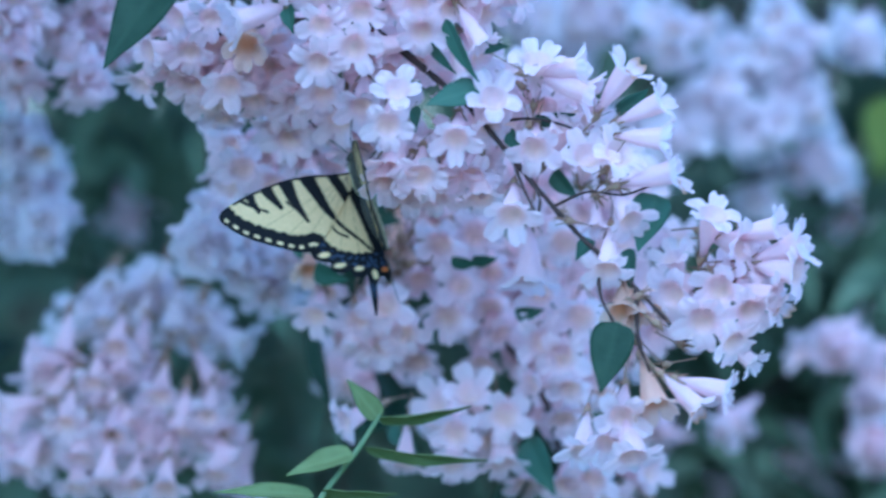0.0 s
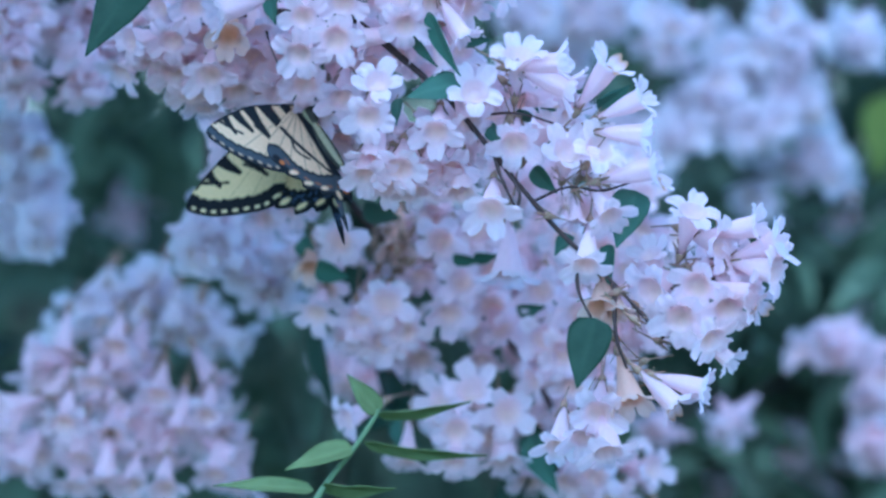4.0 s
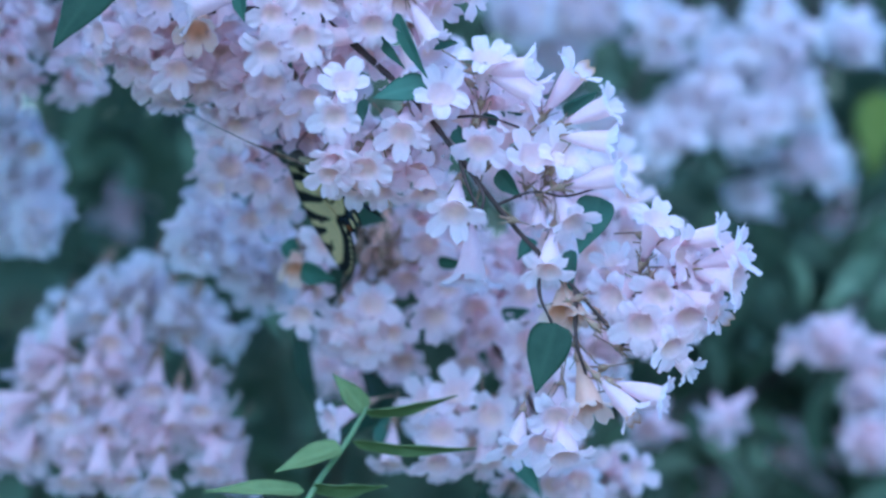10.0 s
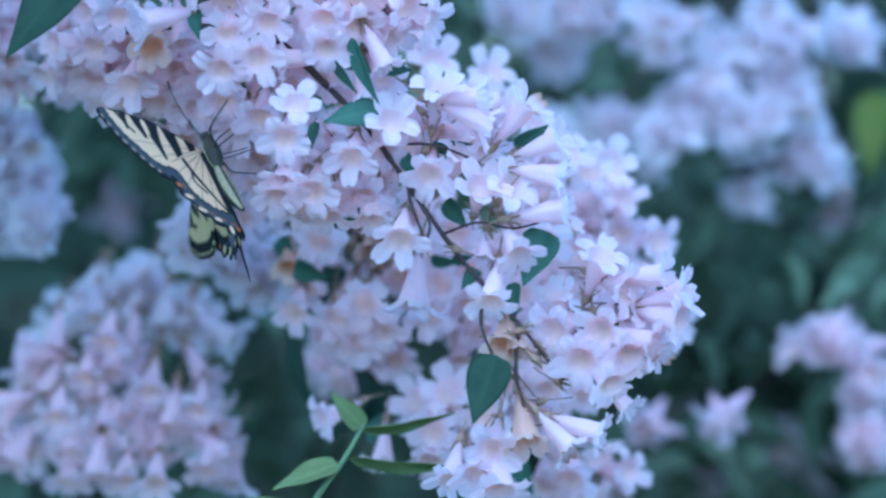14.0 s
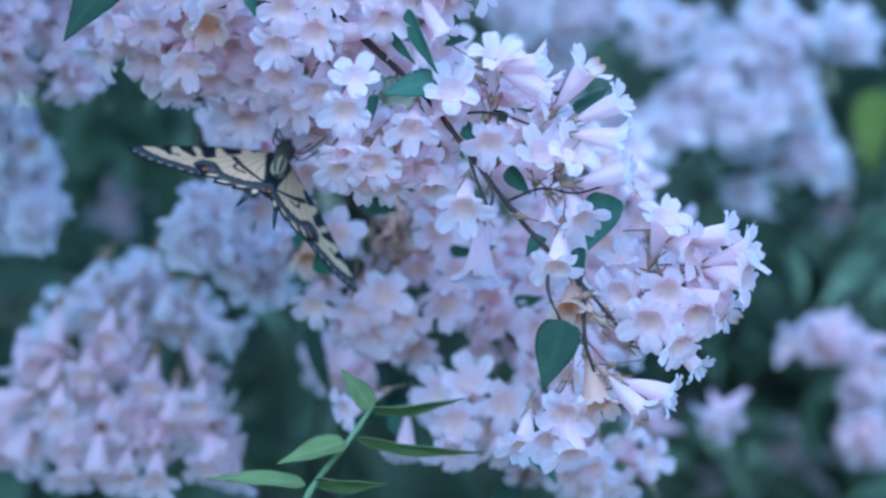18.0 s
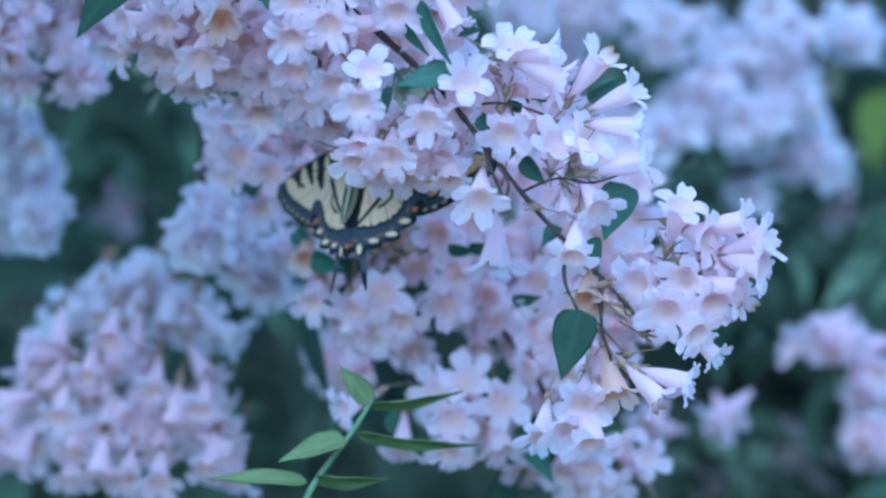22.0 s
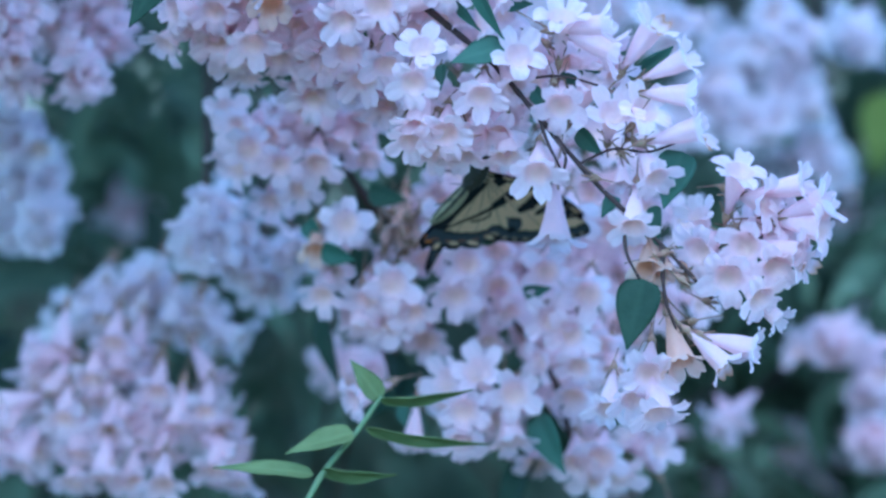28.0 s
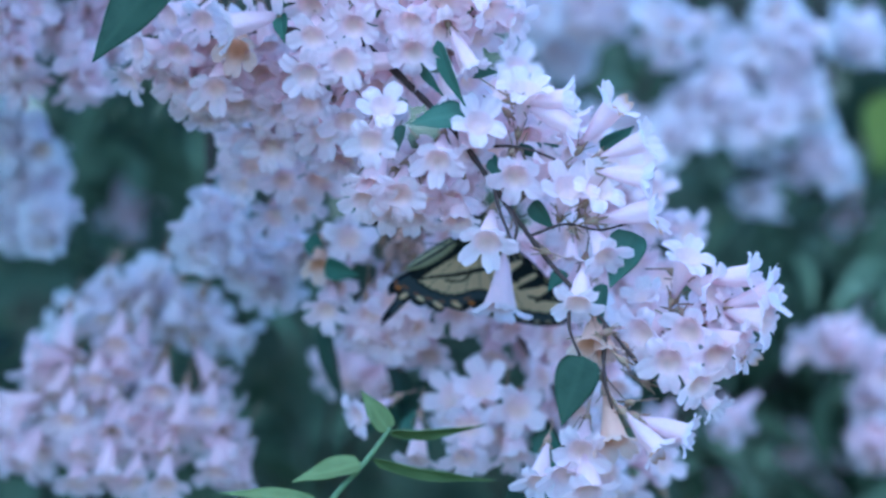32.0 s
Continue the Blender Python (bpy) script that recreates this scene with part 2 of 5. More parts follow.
def leaf_mesh(name, length, width, mat, fold=0.25, droop=0.3, tip=1.6, rows=12, cols=4, wave=0.03):
    """An ovate leaf with a drawn-out tip, folded at the midrib; it grows from the origin along +x, its upper side to +z."""
    verts, zones, faces = [], [], []
    per = 2 * cols + 1
    for skin in (0, 1):
        for i in range(rows + 1):
            s = i / rows
            half = width * 0.5 * (math.sin(math.pi * min(1.0, s ** 0.62)) ** 0.8 if s < 1 else 0) * (1 - 0.12 * s)
            half = max(half * (1 - 0.35 * max(0, s - 0.6) * tip), 0.00018)
            for j in range(-cols, cols + 1):
                y = half * j / cols
                vein = 0.5 + 0.5 * math.cos(14 * s * math.pi - abs(j) * 1.1)
                z = abs(y) * fold - droop * length * s * s * 0.5 + wave * half * math.sin(11 * s + j) + 0.012 * width * vein * (abs(j) > 0)
                verts.append((length * s - 0.15 * abs(y), y, z - skin * 0.00025))
                zones.append((0.9 if j == 0 else 0.25 * (vein > 0.92), 0, skin))
    for skin in (0, 1):
        o = skin * (rows + 1) * per
        for i in range(rows):
            for j in range(per - 1):
                q = (o + i * per + j, o + (i + 1) * per + j, o + (i + 1) * per + j + 1, o + i * per + j + 1)
                faces.append(q if skin == 0 else q[::-1])
    o = (rows + 1) * per
    for i in range(rows):
        for j in (0, per - 1):
            faces.append((i * per + j, (i + 1) * per + j, o + (i + 1) * per + j, o + i * per + j))
    return mesh_from(name, verts, faces, [mat], zones)


FLOWERS = [flower_mesh("flower", s, PETAL, 12, reach=rc, flare=fl, wide=wd) for s, rc, fl, wd in (
    (1, 0.0052, 0.35, 1.0), (2, 0.0050, 0.5, 1.08), (3, 0.0054, 0.25, 0.97), (4, 0.0049, 0.6, 1.05), (5, 0.0052, 0.45, 1.0), (6, 0.0047, 0.7, 1.08), (7, 0.0053, 0.3, 0.94), (8, 0.0051, 0.45, 1.0))]
TIPPED_FLOWERS = [flower_mesh("flower", s, PETAL, 12, reach=0.0046, flare=0.7, wide=0.86, browned=b) for s, b in ((9, (0,)), (10, (1, 4)))]
SLIM_FLOWERS = [flower_mesh("flower", s, PETAL, 12, reach=0.0046, flare=0.75, wide=wd) for s, wd in ((13, 0.84), (14, 0.9), (15, 0.8))]
OLD_FLOWERS = [flower_mesh("flower", s, PETAL_OLD, 10, reach=0.0036, flare=1.1) for s in (11, 12)]
SKYLIT_FLOWERS = [flower_mesh("flower", s, PETAL_SKYLIT, 8, reach=rc) for s, rc in ((31, 0.0050), (32, 0.0047), (33, 0.0053), (34, 0.0049))]
FAR_FLOWERS = [flower_mesh("flower", s, PETAL, 8, reach=rc) for s, rc in ((21, 0.0050), (22, 0.0047), (23, 0.0053), (24, 0.0049))]
CALYXES = [calyx_mesh("calyx", s, 0.005 + 0.0015 * s) for s in range(4)]
LEAVES = [leaf_mesh("leaf", 0.026, 0.0145, LEAF, 0.3, 0.25), leaf_mesh("leaf", 0.032, 0.016, LEAF, 0.22, 0.4), leaf_mesh("leaf", 0.022, 0.012, LEAF, 0.4, 0.15),
        leaf_mesh("leaf", 0.0235, 0.0150, LEAF, 0.12, 0.1), leaf_mesh("leaf", 0.034, 0.017, LEAF, 0.12, 0.1)]


def facing(place, way, spin=0.0):
    """A pose at place whose +z points along way and whose +x, at spin 0, hangs down."""
    z = Vector(way).normalized()
    x = Vector((0, 0, -1)) + z * z.z
    if x.length < 0.2:
        x = Vector((0, -1, 0)) + z * z.y
    x.normalize()
    m = Matrix((x, z.cross(x), z)).transposed().to_4x4()
    return Matrix.Translation(place) @ m @ Matrix.Rotation(spin, 4, "Z")


def leaf_pose(place, way, roll, size=1.0):
    """A leaf's pose: it grows along way, and at roll 0 shows its upper side towards -y."""
    x = Vector(way).normalized()
    z = Vector((0, -1, 0)) - x * -x.y
    z.normalize()
    y = z.cross(x)
    m = Matrix((x, y, z)).transposed().to_4x4()
    return Matrix.Translation(place) @ m @ Matrix.Rotation(radians(roll), 4, "X") @ Matrix.Scale(size, 4)


def way_of(turn, face):
    """turn: degrees in the upright plane, 0 along +x and 90 up; face: degrees by which it leans towards -y."""
    t, f = radians(turn), radians(face)
    return Vector((math.cos(t) * math.cos(f), -math.sin(f), math.sin(t) * math.cos(f)))


def bloom(thing, place, way, rng, meshes=FLOWERS, size=1.0, calyx=True):
    """One bell with its calyx; the lobe with the blotch hangs lowest, as it grows."""
    ob = part("flower", rng.choice(meshes), thing, facing(place, way, rng.gauss(0, 0.2)) @ Matrix.Scale(size, 4))
    if calyx:
        part("calyx", rng.choice(CALYXES), ob)
    return ob


def blooms(thing, base, meshes, rows):
    """Single bells: x, y, z of the mouth, the turn and lean of the way it faces, and its size."""
    own = random.Random(len(rows) * 7 + round(rows[0][0] * 1e4))
    for x, y, z, turn, face, size in rows:
        bloom(thing, Vector((x, y, z)) - base, way_of(turn, face), own, meshes, size * own.uniform(0.96, 1.05))


def spray(thing, centre, radii, count, rng, meshes, calyx, low=-0.35, size=(0.9, 1.08), front=0.35, base=(0, 0, 0)):
    """A rounded bunch of bells that point outwards from its middle."""
    placed = []
    for i in range(count):
        for attempt in range(12):
            d = Vector((rng.gauss(0, 1), rng.gauss(0, 1), rng.gauss(0, 1))).normalized()
            if d.y > 0.2:
                d.y *= -0.6
            k = rng.uniform(0.45, 1.2)
            p = Vector(centre) - Vector(base) + Vector((d.x * radii[0], d.y * radii[1], d.z * radii[2])) * k
            if all((p - q).length > 0.0105 for q in placed):
                break
        placed.append(p)
        w = d + Vector((rng.uniform(-0.7, 0.7), -front + rng.uniform(-0.5, 0.4), low + rng.uniform(-0.6, 0.5)))
        bloom(thing, p, w, rng, meshes, rng.uniform(*size), calyx)


def thing(name, place, label, category, group=""):
    ob = new(name)
    ob.empty_display_size = 0.02
    ob.matrix_basis = Matrix.Translation(place)
    return tagged(ob, label, category, group)


# ---------------------------------------------------------------- ground and the shrub's canes
def sheet():
    n = 60
    verts, faces = [], []
    for i in range(n + 1):
        for j in range(n + 1):
            x, y = ((i / n * 2 - 1) ** 3) * 400, ((j / n * 2 - 1) ** 3) * 400 + 1.0
            verts.append((x, y, 0.03 * noise.noise((x * 1.3, y * 1.3, 0)) if abs(x) + abs(y) < 40 else 0.0))
    for i in range(n):
        for j in range(n):
            faces.append((i * (n + 1) + j, (i + 1) * (n + 1) + j, (i + 1) * (n + 1) + j + 1, i * (n + 1) + j + 1))
    return mesh_from("ground", verts, faces, [SOIL])


tagged(new("ground", sheet()), "bare dark soil with thin grass under the shrub", "ground", kind="structure")

shrub = thing("shrub", (0.0, 0.75, 0.0), "tall arching shrub with brown canes and dark leaves", "shrub")
CANE_ENDS = [(-0.1154, 0.14, 1.6849), (-0.0837, 0.2, 1.6864), (-0.2, 0.55, 1.55), (-0.25, 0.6, 1.45), (-0.15, 0.6, 1.14), (-0.08, 0.5, 1.5), (0.1, 0.7, 1.6), (0.2, 0.7, 1.6),
        (0.2, 0.7, 1.5), (0.2, 0.7, 1.2), (0.15, 0.6, 1.2), (0.07, 0.5, 1.15), (-0.05, 0.5, 1.1)]
for k, (x, y, z) in enumerate(CANE_ENDS):
    foot = (-0.05 + 0.09 * math.sin(k * 2.1), 0.05 + 0.07 * math.cos(k * 2.1), -0.05)
    top = (x, y - 0.75, z)
    points = [foot, (foot[0] * 0.4 + x * 0.35, 0.55 + 0.05 * math.sin(k), z * 0.55), (x * 0.95, 0.5, z + 0.06 if z > 1.3 else z - 0.1), top]
    part("cane", tube_mesh("cane", points, 0.008, 0.0028, CANE, 9, 8, 0.1, k), shrub)


def foliage(name, boxes, seed, mats, length=(0.03, 0.07)):
    """Many single leaves, turned mostly towards the light, in one mesh."""
    rng = random.Random(seed)
    verts, faces = [], []
    for (x0, x1, y0, y1, z0, z1), count in boxes:
        for _ in range(count):
            l = rng.uniform(*length)
            w = l * rng.uniform(0.42, 0.55)
            # rounded clumps: no leaf in the corners of the box, fewer at its uneven rim
            for attempt in range(20):
                u, v, t = rng.uniform(-1, 1), rng.uniform(-1, 1), rng.uniform(-1, 1)
                if u ** 4 + v ** 4 + t ** 4 < 1.0 + 0.6 * noise.noise((u * 2.3, v * 2.3, t * 2.3 + seed)):
                    break
            at = ((x0 + x1 + u * (x1 - x0)) / 2, (y0 + y1 + v * (y1 - y0)) / 2, (z0 + z1 + t * (z1 - z0)) / 2)
            m = Matrix.Translation(at) @ Euler((rng.uniform(-0.9, 0.9), rng.uniform(-0.2, 1.1), rng.uniform(0, math.tau))).to_matrix().to_4x4()
            i = len(verts)
            for px, py, pz in ((0, 0, 0), (0.3, 0.42, 0.1), (0.3, 0, -0.03), (0.3, -0.42, 0.1), (0.62, 0.36, 0.04), (0.62, 0, -0.07), (0.62, -0.36, 0.04), (1, 0, -0.22)):
                verts.append(m @ Vector((px * l, py * w, pz * l)))
            faces += [(i, i + 2, i + 1), (i, i + 3, i + 2), (i + 1, i + 2, i + 5, i + 4), (i + 2, i + 3, i + 6, i + 5), (i + 4, i + 5, i + 7), (i + 5, i + 6, i + 7)]
    return mesh_from(name, verts, faces, mats, np.zeros((len(verts), 3)))


# unseen leaf clumps above the view, added to keep light off the left-hand blossoms
unseen_canopy = part("foliage", foliage("foliage", [((-0.45, -0.08, -0.1, 0.14, 1.46, 1.75), 560), ((-0.45, -0.09, -0.05, 0.1, 1.44, 1.7), 420), ((-0.42, -0.075, 0.05, 0.3, 1.42, 1.52), 650),
        ((-0.5, -0.06, 0.14, 0.6, 1.5, 1.8), 900), ((0.0, 0.5, 0.3, 0.75, 1.52, 1.8), 200)], 9, [LEAF]), shrub, Matrix.Translation((0, -0.75, 0)), "unseen leaves added above the view to shade the blossoms")
unseen_canopy["kind"] = "stuff"
leaves = part("foliage", foliage("foliage", [((-0.45, 0.45, 0.7, 1.0, 0.95, 1.75), 3600), ((-0.9, 0.9, 1.0, 1.5, 0.2, 2.1), 8000), ((-0.35, -0.02, 0.5, 0.7, 1.15, 1.42), 170),
        ((0.03, 0.3, 0.5, 0.7, 1.1, 1.5), 420), ((0.07, 0.21, 0.28, 0.5, 1.16, 1.32), 80), ((-0.2, -0.07, 0.38, 0.5, 1.27, 1.4), 40), ((-2.2, 2.2, 1.5, 2.2, 0.0, 2.6), 12000),
        ((-0.6, 0.6, 1.4, 2.1, 0.9, 1.75), 9000)], 5, [LEAF_DARK], (0.024, 0.05)), shrub, Matrix.Translation((0, -0.75, 0)), "dense dark green leaves")
leaves["kind"] = "stuff"
small_leaves = part("foliage", foliage("foliage", [((0.055, 0.2, 0.3, 0.5, 1.19, 1.335), 330), ((-0.17, -0.05, 0.33, 0.5, 1.2, 1.37), 170), ((0.0, 0.08, 0.33, 0.45, 1.32, 1.4), 60)],
        15, [LEAF_DARK], (0.018, 0.036)), shrub, Matrix.Translation((0, -0.75, 0)), "smaller leaves of the side twigs")
small_leaves["kind"] = "stuff"

# ---------------------------------------------------------------- flowering branches behind the main one
GROUP = "flowering branches of the shrub"


def still_branch(label, start, bunches, rng, meshes=FAR_FLOWERS):
    """start: where its wood leaves a cane; bunches: centre, radii and number of bells."""
    b = thing("flowering_branch", start, label, "branch", GROUP)
    base = Vector(start)
    for k, (centre, radii, count) in enumerate(bunches):
        c = Vector(centre)
        mid = (base + c) * 0.5 + Vector((0, 0.02, 0.03))
        part("twig", tube_mesh("twig", [(0, 0, 0), mid - base, c + Vector((0, 0.01, 0)) - base], 0.0022, 0.0009, TWIG, 6, 6, 0.15, k), b)
        spray(b, centre, radii, count, rng, meshes, False, base=base, size=(0.88, 1.06))
    return b


still_0 = still_branch("branch of pale blossoms at the shrub's shaded side", (-0.2, 0.55, 1.55), [
        ((-0.1327, 0.113, 1.3669), (0.0074, 0.0059, 0.0114), 12), ((-0.1309, 0.125, 1.3519), (0.0039, 0.0031, 0.0049), 4), ((-0.1112, 0.137, 1.3686), (0.0105, 0.0077, 0.0097), 13),
        ((-0.1127, 0.119, 1.3528), (0.0056, 0.0045, 0.0074), 7), ((-0.1016, 0.131, 1.3686), (0.0039, 0.0031, 0.0097), 7)], random.Random(40))
still_1 = still_branch('blurred pale blossom branch before dark leaves', (-0.25, 0.6, 1.45), [
        ((-0.1320, 0.178, 1.3343), (0.0076, 0.0060, 0.0081), 9), ((-0.1298, 0.190, 1.3200), (0.0076, 0.0060, 0.0099), 13), ((-0.1359, 0.202, 1.3065), (0.0065, 0.0052, 0.0076), 9),
        ((-0.1257, 0.184, 1.3083), (0.0050, 0.0040, 0.0076), 8)], random.Random(41), SKYLIT_FLOWERS)
still_2 = still_branch('large rounded bunch of pale pink blossoms', (-0.15, 0.6, 1.14), [
        ((-0.1228, 0.213, 1.2528), (0.0109, 0.0066, 0.0082), 3), ((-0.0991, 0.225, 1.2546), (0.0128, 0.0066, 0.0082), 3), ((-0.1100, 0.237, 1.2364), (0.0146, 0.0073, 0.0091), 4),
        ((-0.1319, 0.219, 1.2346), (0.0091, 0.0073, 0.0091), 3), ((-0.0827, 0.231, 1.2364), (0.0109, 0.0073, 0.0091), 3)], random.Random(42))
still_11 = still_branch('upper side of a rounded bunch, blossoms tinted whitish for skylight', (-0.15, 0.6, 1.14), [
        ((-0.0940, 0.223, 1.2856), (0.0073, 0.0044, 0.0055), 3), ((-0.0821, 0.235, 1.2764), (0.0091, 0.0044, 0.0055), 3), ((-0.1068, 0.247, 1.2764), (0.0055, 0.0044, 0.0055), 2)], random.Random(51), SKYLIT_FLOWERS)
# the larger bunch, bell by bell: skylight tinted into the whitish upper side, pinker lower side
blooms(still_11, still_11.location, SKYLIT_FLOWERS, [
        (-0.0930, 0.190, 1.2908, 95, 32, 1), (-0.0894, 0.197, 1.2828, 265, 27, 1.08), (-0.0979, 0.194, 1.2872, 110, 20, 1.04), (-0.1045, 0.187, 1.2861, 100, 27, 1), (-0.1123, 0.196, 1.2822, 240, 22, 1.08),
        (-0.1172, 0.188, 1.2790, 190, 20, 1.04), (-0.1075, 0.180, 1.2763, 265, 37, 1), (-0.0816, 0.196, 1.2811, 60, 20, 1.08), (-0.0857, 0.185, 1.2749, 262, 22, 1.04), (-0.0721, 0.182, 1.2783, 20, 22, 1),
        (-0.0779, 0.189, 1.2718, 262, 27, 1.08), (-0.0691, 0.182, 1.2708, 300, 20, 1.04), (-0.0636, 0.176, 1.2703, 330, 20, 1), (-0.1233, 0.190, 1.2729, 180, 20, 1.08), (-0.0972, 0.185, 1.2749, 250, 20, 1.04)])
blooms(still_2, still_2.location, FLOWERS, [
        (-0.1281, 0.151, 1.2662, 170, 22, 1), (-0.1285, 0.160, 1.2574, 230, 22, 1.08), (-0.1194, 0.157, 1.2672, 262, 22, 1.04), (-0.1026, 0.152, 1.2689, 262, 42, 1), (-0.0957, 0.163, 1.2661, 262, 32, 1.08),
        (-0.1012, 0.155, 1.2600, 262, 22, 1.04), (-0.1092, 0.148, 1.2576, 262, 37, 1), (-0.0715, 0.160, 1.2568, 300, 20, 1.08), (-0.1227, 0.153, 1.2535, 240, 20, 1.04), (-0.0886, 0.147, 1.2536, 262, 42, 1)])
blooms(still_2, still_2.location, FLOWERS, [
        (-0.1177, 0.138, 1.2453, 262, 44, 1), (-0.1076, 0.155, 1.2512, 262, 27, 1.08), (-0.0982, 0.144, 1.2451, 300, 20, 1.04), (-0.1033, 0.136, 1.2415, 262, 42, 1), (-0.1134, 0.143, 1.2343, 262, 27, 1.08),
        (-0.1054, 0.133, 1.2281, 262, 22, 1.04), (-0.0864, 0.124, 1.2253, 265, 44, 1), (-0.1317, 0.142, 1.2322, 240, 22, 1.08), (-0.1369, 0.143, 1.2430, 230, 20, 1.04), (-0.1372, 0.142, 1.2506, 190, 22, 1),
        (-0.0865, 0.143, 1.2343, 262, 27, 1.08), (-0.0822, 0.143, 1.2430, 262, 20, 1.04), (-0.0734, 0.140, 1.2474, 262, 42, 1)])
blooms(still_2, still_2.location, FLOWERS, [
        (-0.0679, 0.146, 1.2419, 300, 32, 1), (-0.0680, 0.161, 1.2459, 330, 20, 1.08), (-0.0930, 0.150, 1.2385, 262, 20, 1.04), (-0.0706, 0.137, 1.2291, 262, 32, 1), (-0.0638, 0.147, 1.2253, 262, 22, 1.08),
        (-0.0913, 0.156, 1.2471, 262, 20, 1.04), (-0.0965, 0.135, 1.2257, 262, 42, 1), (-0.1146, 0.147, 1.2253, 262, 32, 1.08), (-0.1377, 0.148, 1.2358, 200, 20, 1.04), (-0.0648, 0.141, 1.2344, 330, 22, 1)])
still_12 = still_branch('single dim blossoms deep in the shrub', (0.07, 0.5, 1.15), [
        ((0.1398, 0.408, 1.3139), (0.0047, 0.0037, 0.0047), 3), ((0.1491, 0.420, 1.2846), (0.0027, 0.0022, 0.0039), 2), ((0.1359, 0.432, 1.2217), (0.0047, 0.0028, 0.0035), 3),
        ((0.1212, 0.414, 1.2299), (0.0039, 0.0031, 0.0039), 2), ((0.0910, 0.426, 1.2167), (0.0051, 0.0022, 0.0027), 3), ((0.1085, 0.408, 1.2319), (0.0023, 0.0019, 0.0035), 2),
        ((0.0607, 0.420, 1.2159), (0.0051, 0.0019, 0.0023), 3), ((-0.1111, 0.432, 1.3109), (0.0059, 0.0037, 0.0047), 3)], random.Random(52))
still_3 = still_branch('pale blossoms crowded behind the swaying branch', (-0.08, 0.5, 1.5), [
        ((-0.0736, 0.133, 1.3016), (0.0057, 0.0045, 0.0106), 12), ((-0.0635, 0.145, 1.2975), (0.0071, 0.0057, 0.0081), 7), ((-0.0541, 0.157, 1.2887), (0.0067, 0.0040, 0.0050), 4),
        ((-0.0688, 0.139, 1.3122), (0.0053, 0.0034, 0.0042), 4), ((-0.0463, 0.151, 1.2984), (0.0053, 0.0042, 0.0071), 3)], random.Random(43), SKYLIT_FLOWERS)
still_4 = still_branch('blurred branch of whitish blossoms', (0.1, 0.7, 1.6), [
        ((0.0273, 0.288, 1.3769), (0.0103, 0.0057, 0.0071), 9), ((0.0479, 0.300, 1.3769), (0.0109, 0.0063, 0.0079), 10), ((0.0404, 0.312, 1.3648), (0.0084, 0.0067, 0.0084), 6),
        ((0.0376, 0.294, 1.3357), (0.0049, 0.0039, 0.0064), 4)],
        random.Random(44), SKYLIT_FLOWERS)
still_5 = still_branch('tall blurred bunch of whitish blossoms', (0.2, 0.7, 1.6), [
        ((0.0779, 0.288, 1.3717), (0.0103, 0.0069, 0.0086), 9), ((0.1134, 0.300, 1.3676), (0.0135, 0.0093, 0.0116), 14), ((0.0985, 0.312, 1.3620), (0.0103, 0.0082, 0.0103), 9),
        ((0.0872, 0.294, 1.3470), (0.0097, 0.0078, 0.0097), 12), ((0.0614, 0.306, 1.3391), (0.0079, 0.0051, 0.0064), 7), ((0.0751, 0.288, 1.3335), (0.0097, 0.0063, 0.0079), 9),
        ((0.1190, 0.300, 1.3489), (0.0082, 0.0060, 0.0075), 8), ((0.1247, 0.312, 1.3283), (0.0082, 0.0066, 0.0090), 9), ((0.1041, 0.294, 1.3376), (0.0082, 0.0066, 0.0094), 7),
        ((0.1050, 0.306, 1.3185), (0.0045, 0.0036, 0.0071), 4)], random.Random(45), SKYLIT_FLOWERS)
still_6 = still_branch('pale blossoms at the end of a side twig', (0.2, 0.7, 1.5), [
        ((0.1402, 0.318, 1.3692), (0.0076, 0.0054, 0.0068), 8)], random.Random(46), SKYLIT_FLOWERS)
still_7 = still_branch('small blurred blossom bunch', (0.2, 0.7, 1.2), [
        ((0.1298, 0.253, 1.2684), (0.0067, 0.0041, 0.0052), 6), ((0.1407, 0.265, 1.2614), (0.0052, 0.0041, 0.0067), 4), ((0.1412, 0.277, 1.2494), (0.0037, 0.0030, 0.0044), 3),
        ((0.1431, 0.259, 1.2355), (0.0033, 0.0027, 0.0067), 6), ((0.1176, 0.271, 1.2654), (0.0011, 0.0009, 0.0011), 1)], random.Random(47))
still_8 = still_branch('hanging twig with few pale blossoms', (0.15, 0.6, 1.2), [
        ((0.0936, 0.243, 1.2440), (0.0022, 0.0018, 0.0041), 2), ((0.0707, 0.255, 1.2405), (0.0026, 0.0015, 0.0018), 2)], random.Random(48))
still_9 = still_branch('pale blossoms beyond the arching stem', (0.07, 0.5, 1.15), [((0.0495, 0.185, 1.302), (0.0138, 0.0114, 0.0161), 20), ((0.0298, 0.185, 1.3217), (0.0123, 0.0076, 0.0092), 10)], random.Random(49))
still_10 = still_branch('dim blossoms low in the shrub', (-0.05, 0.5, 1.1), [
        ((-0.0240, 0.208, 1.2580), (0.0082, 0.0041, 0.0051), 7), ((-0.0340, 0.220, 1.2616), (0.0029, 0.0023, 0.0058), 3)], random.Random(50))

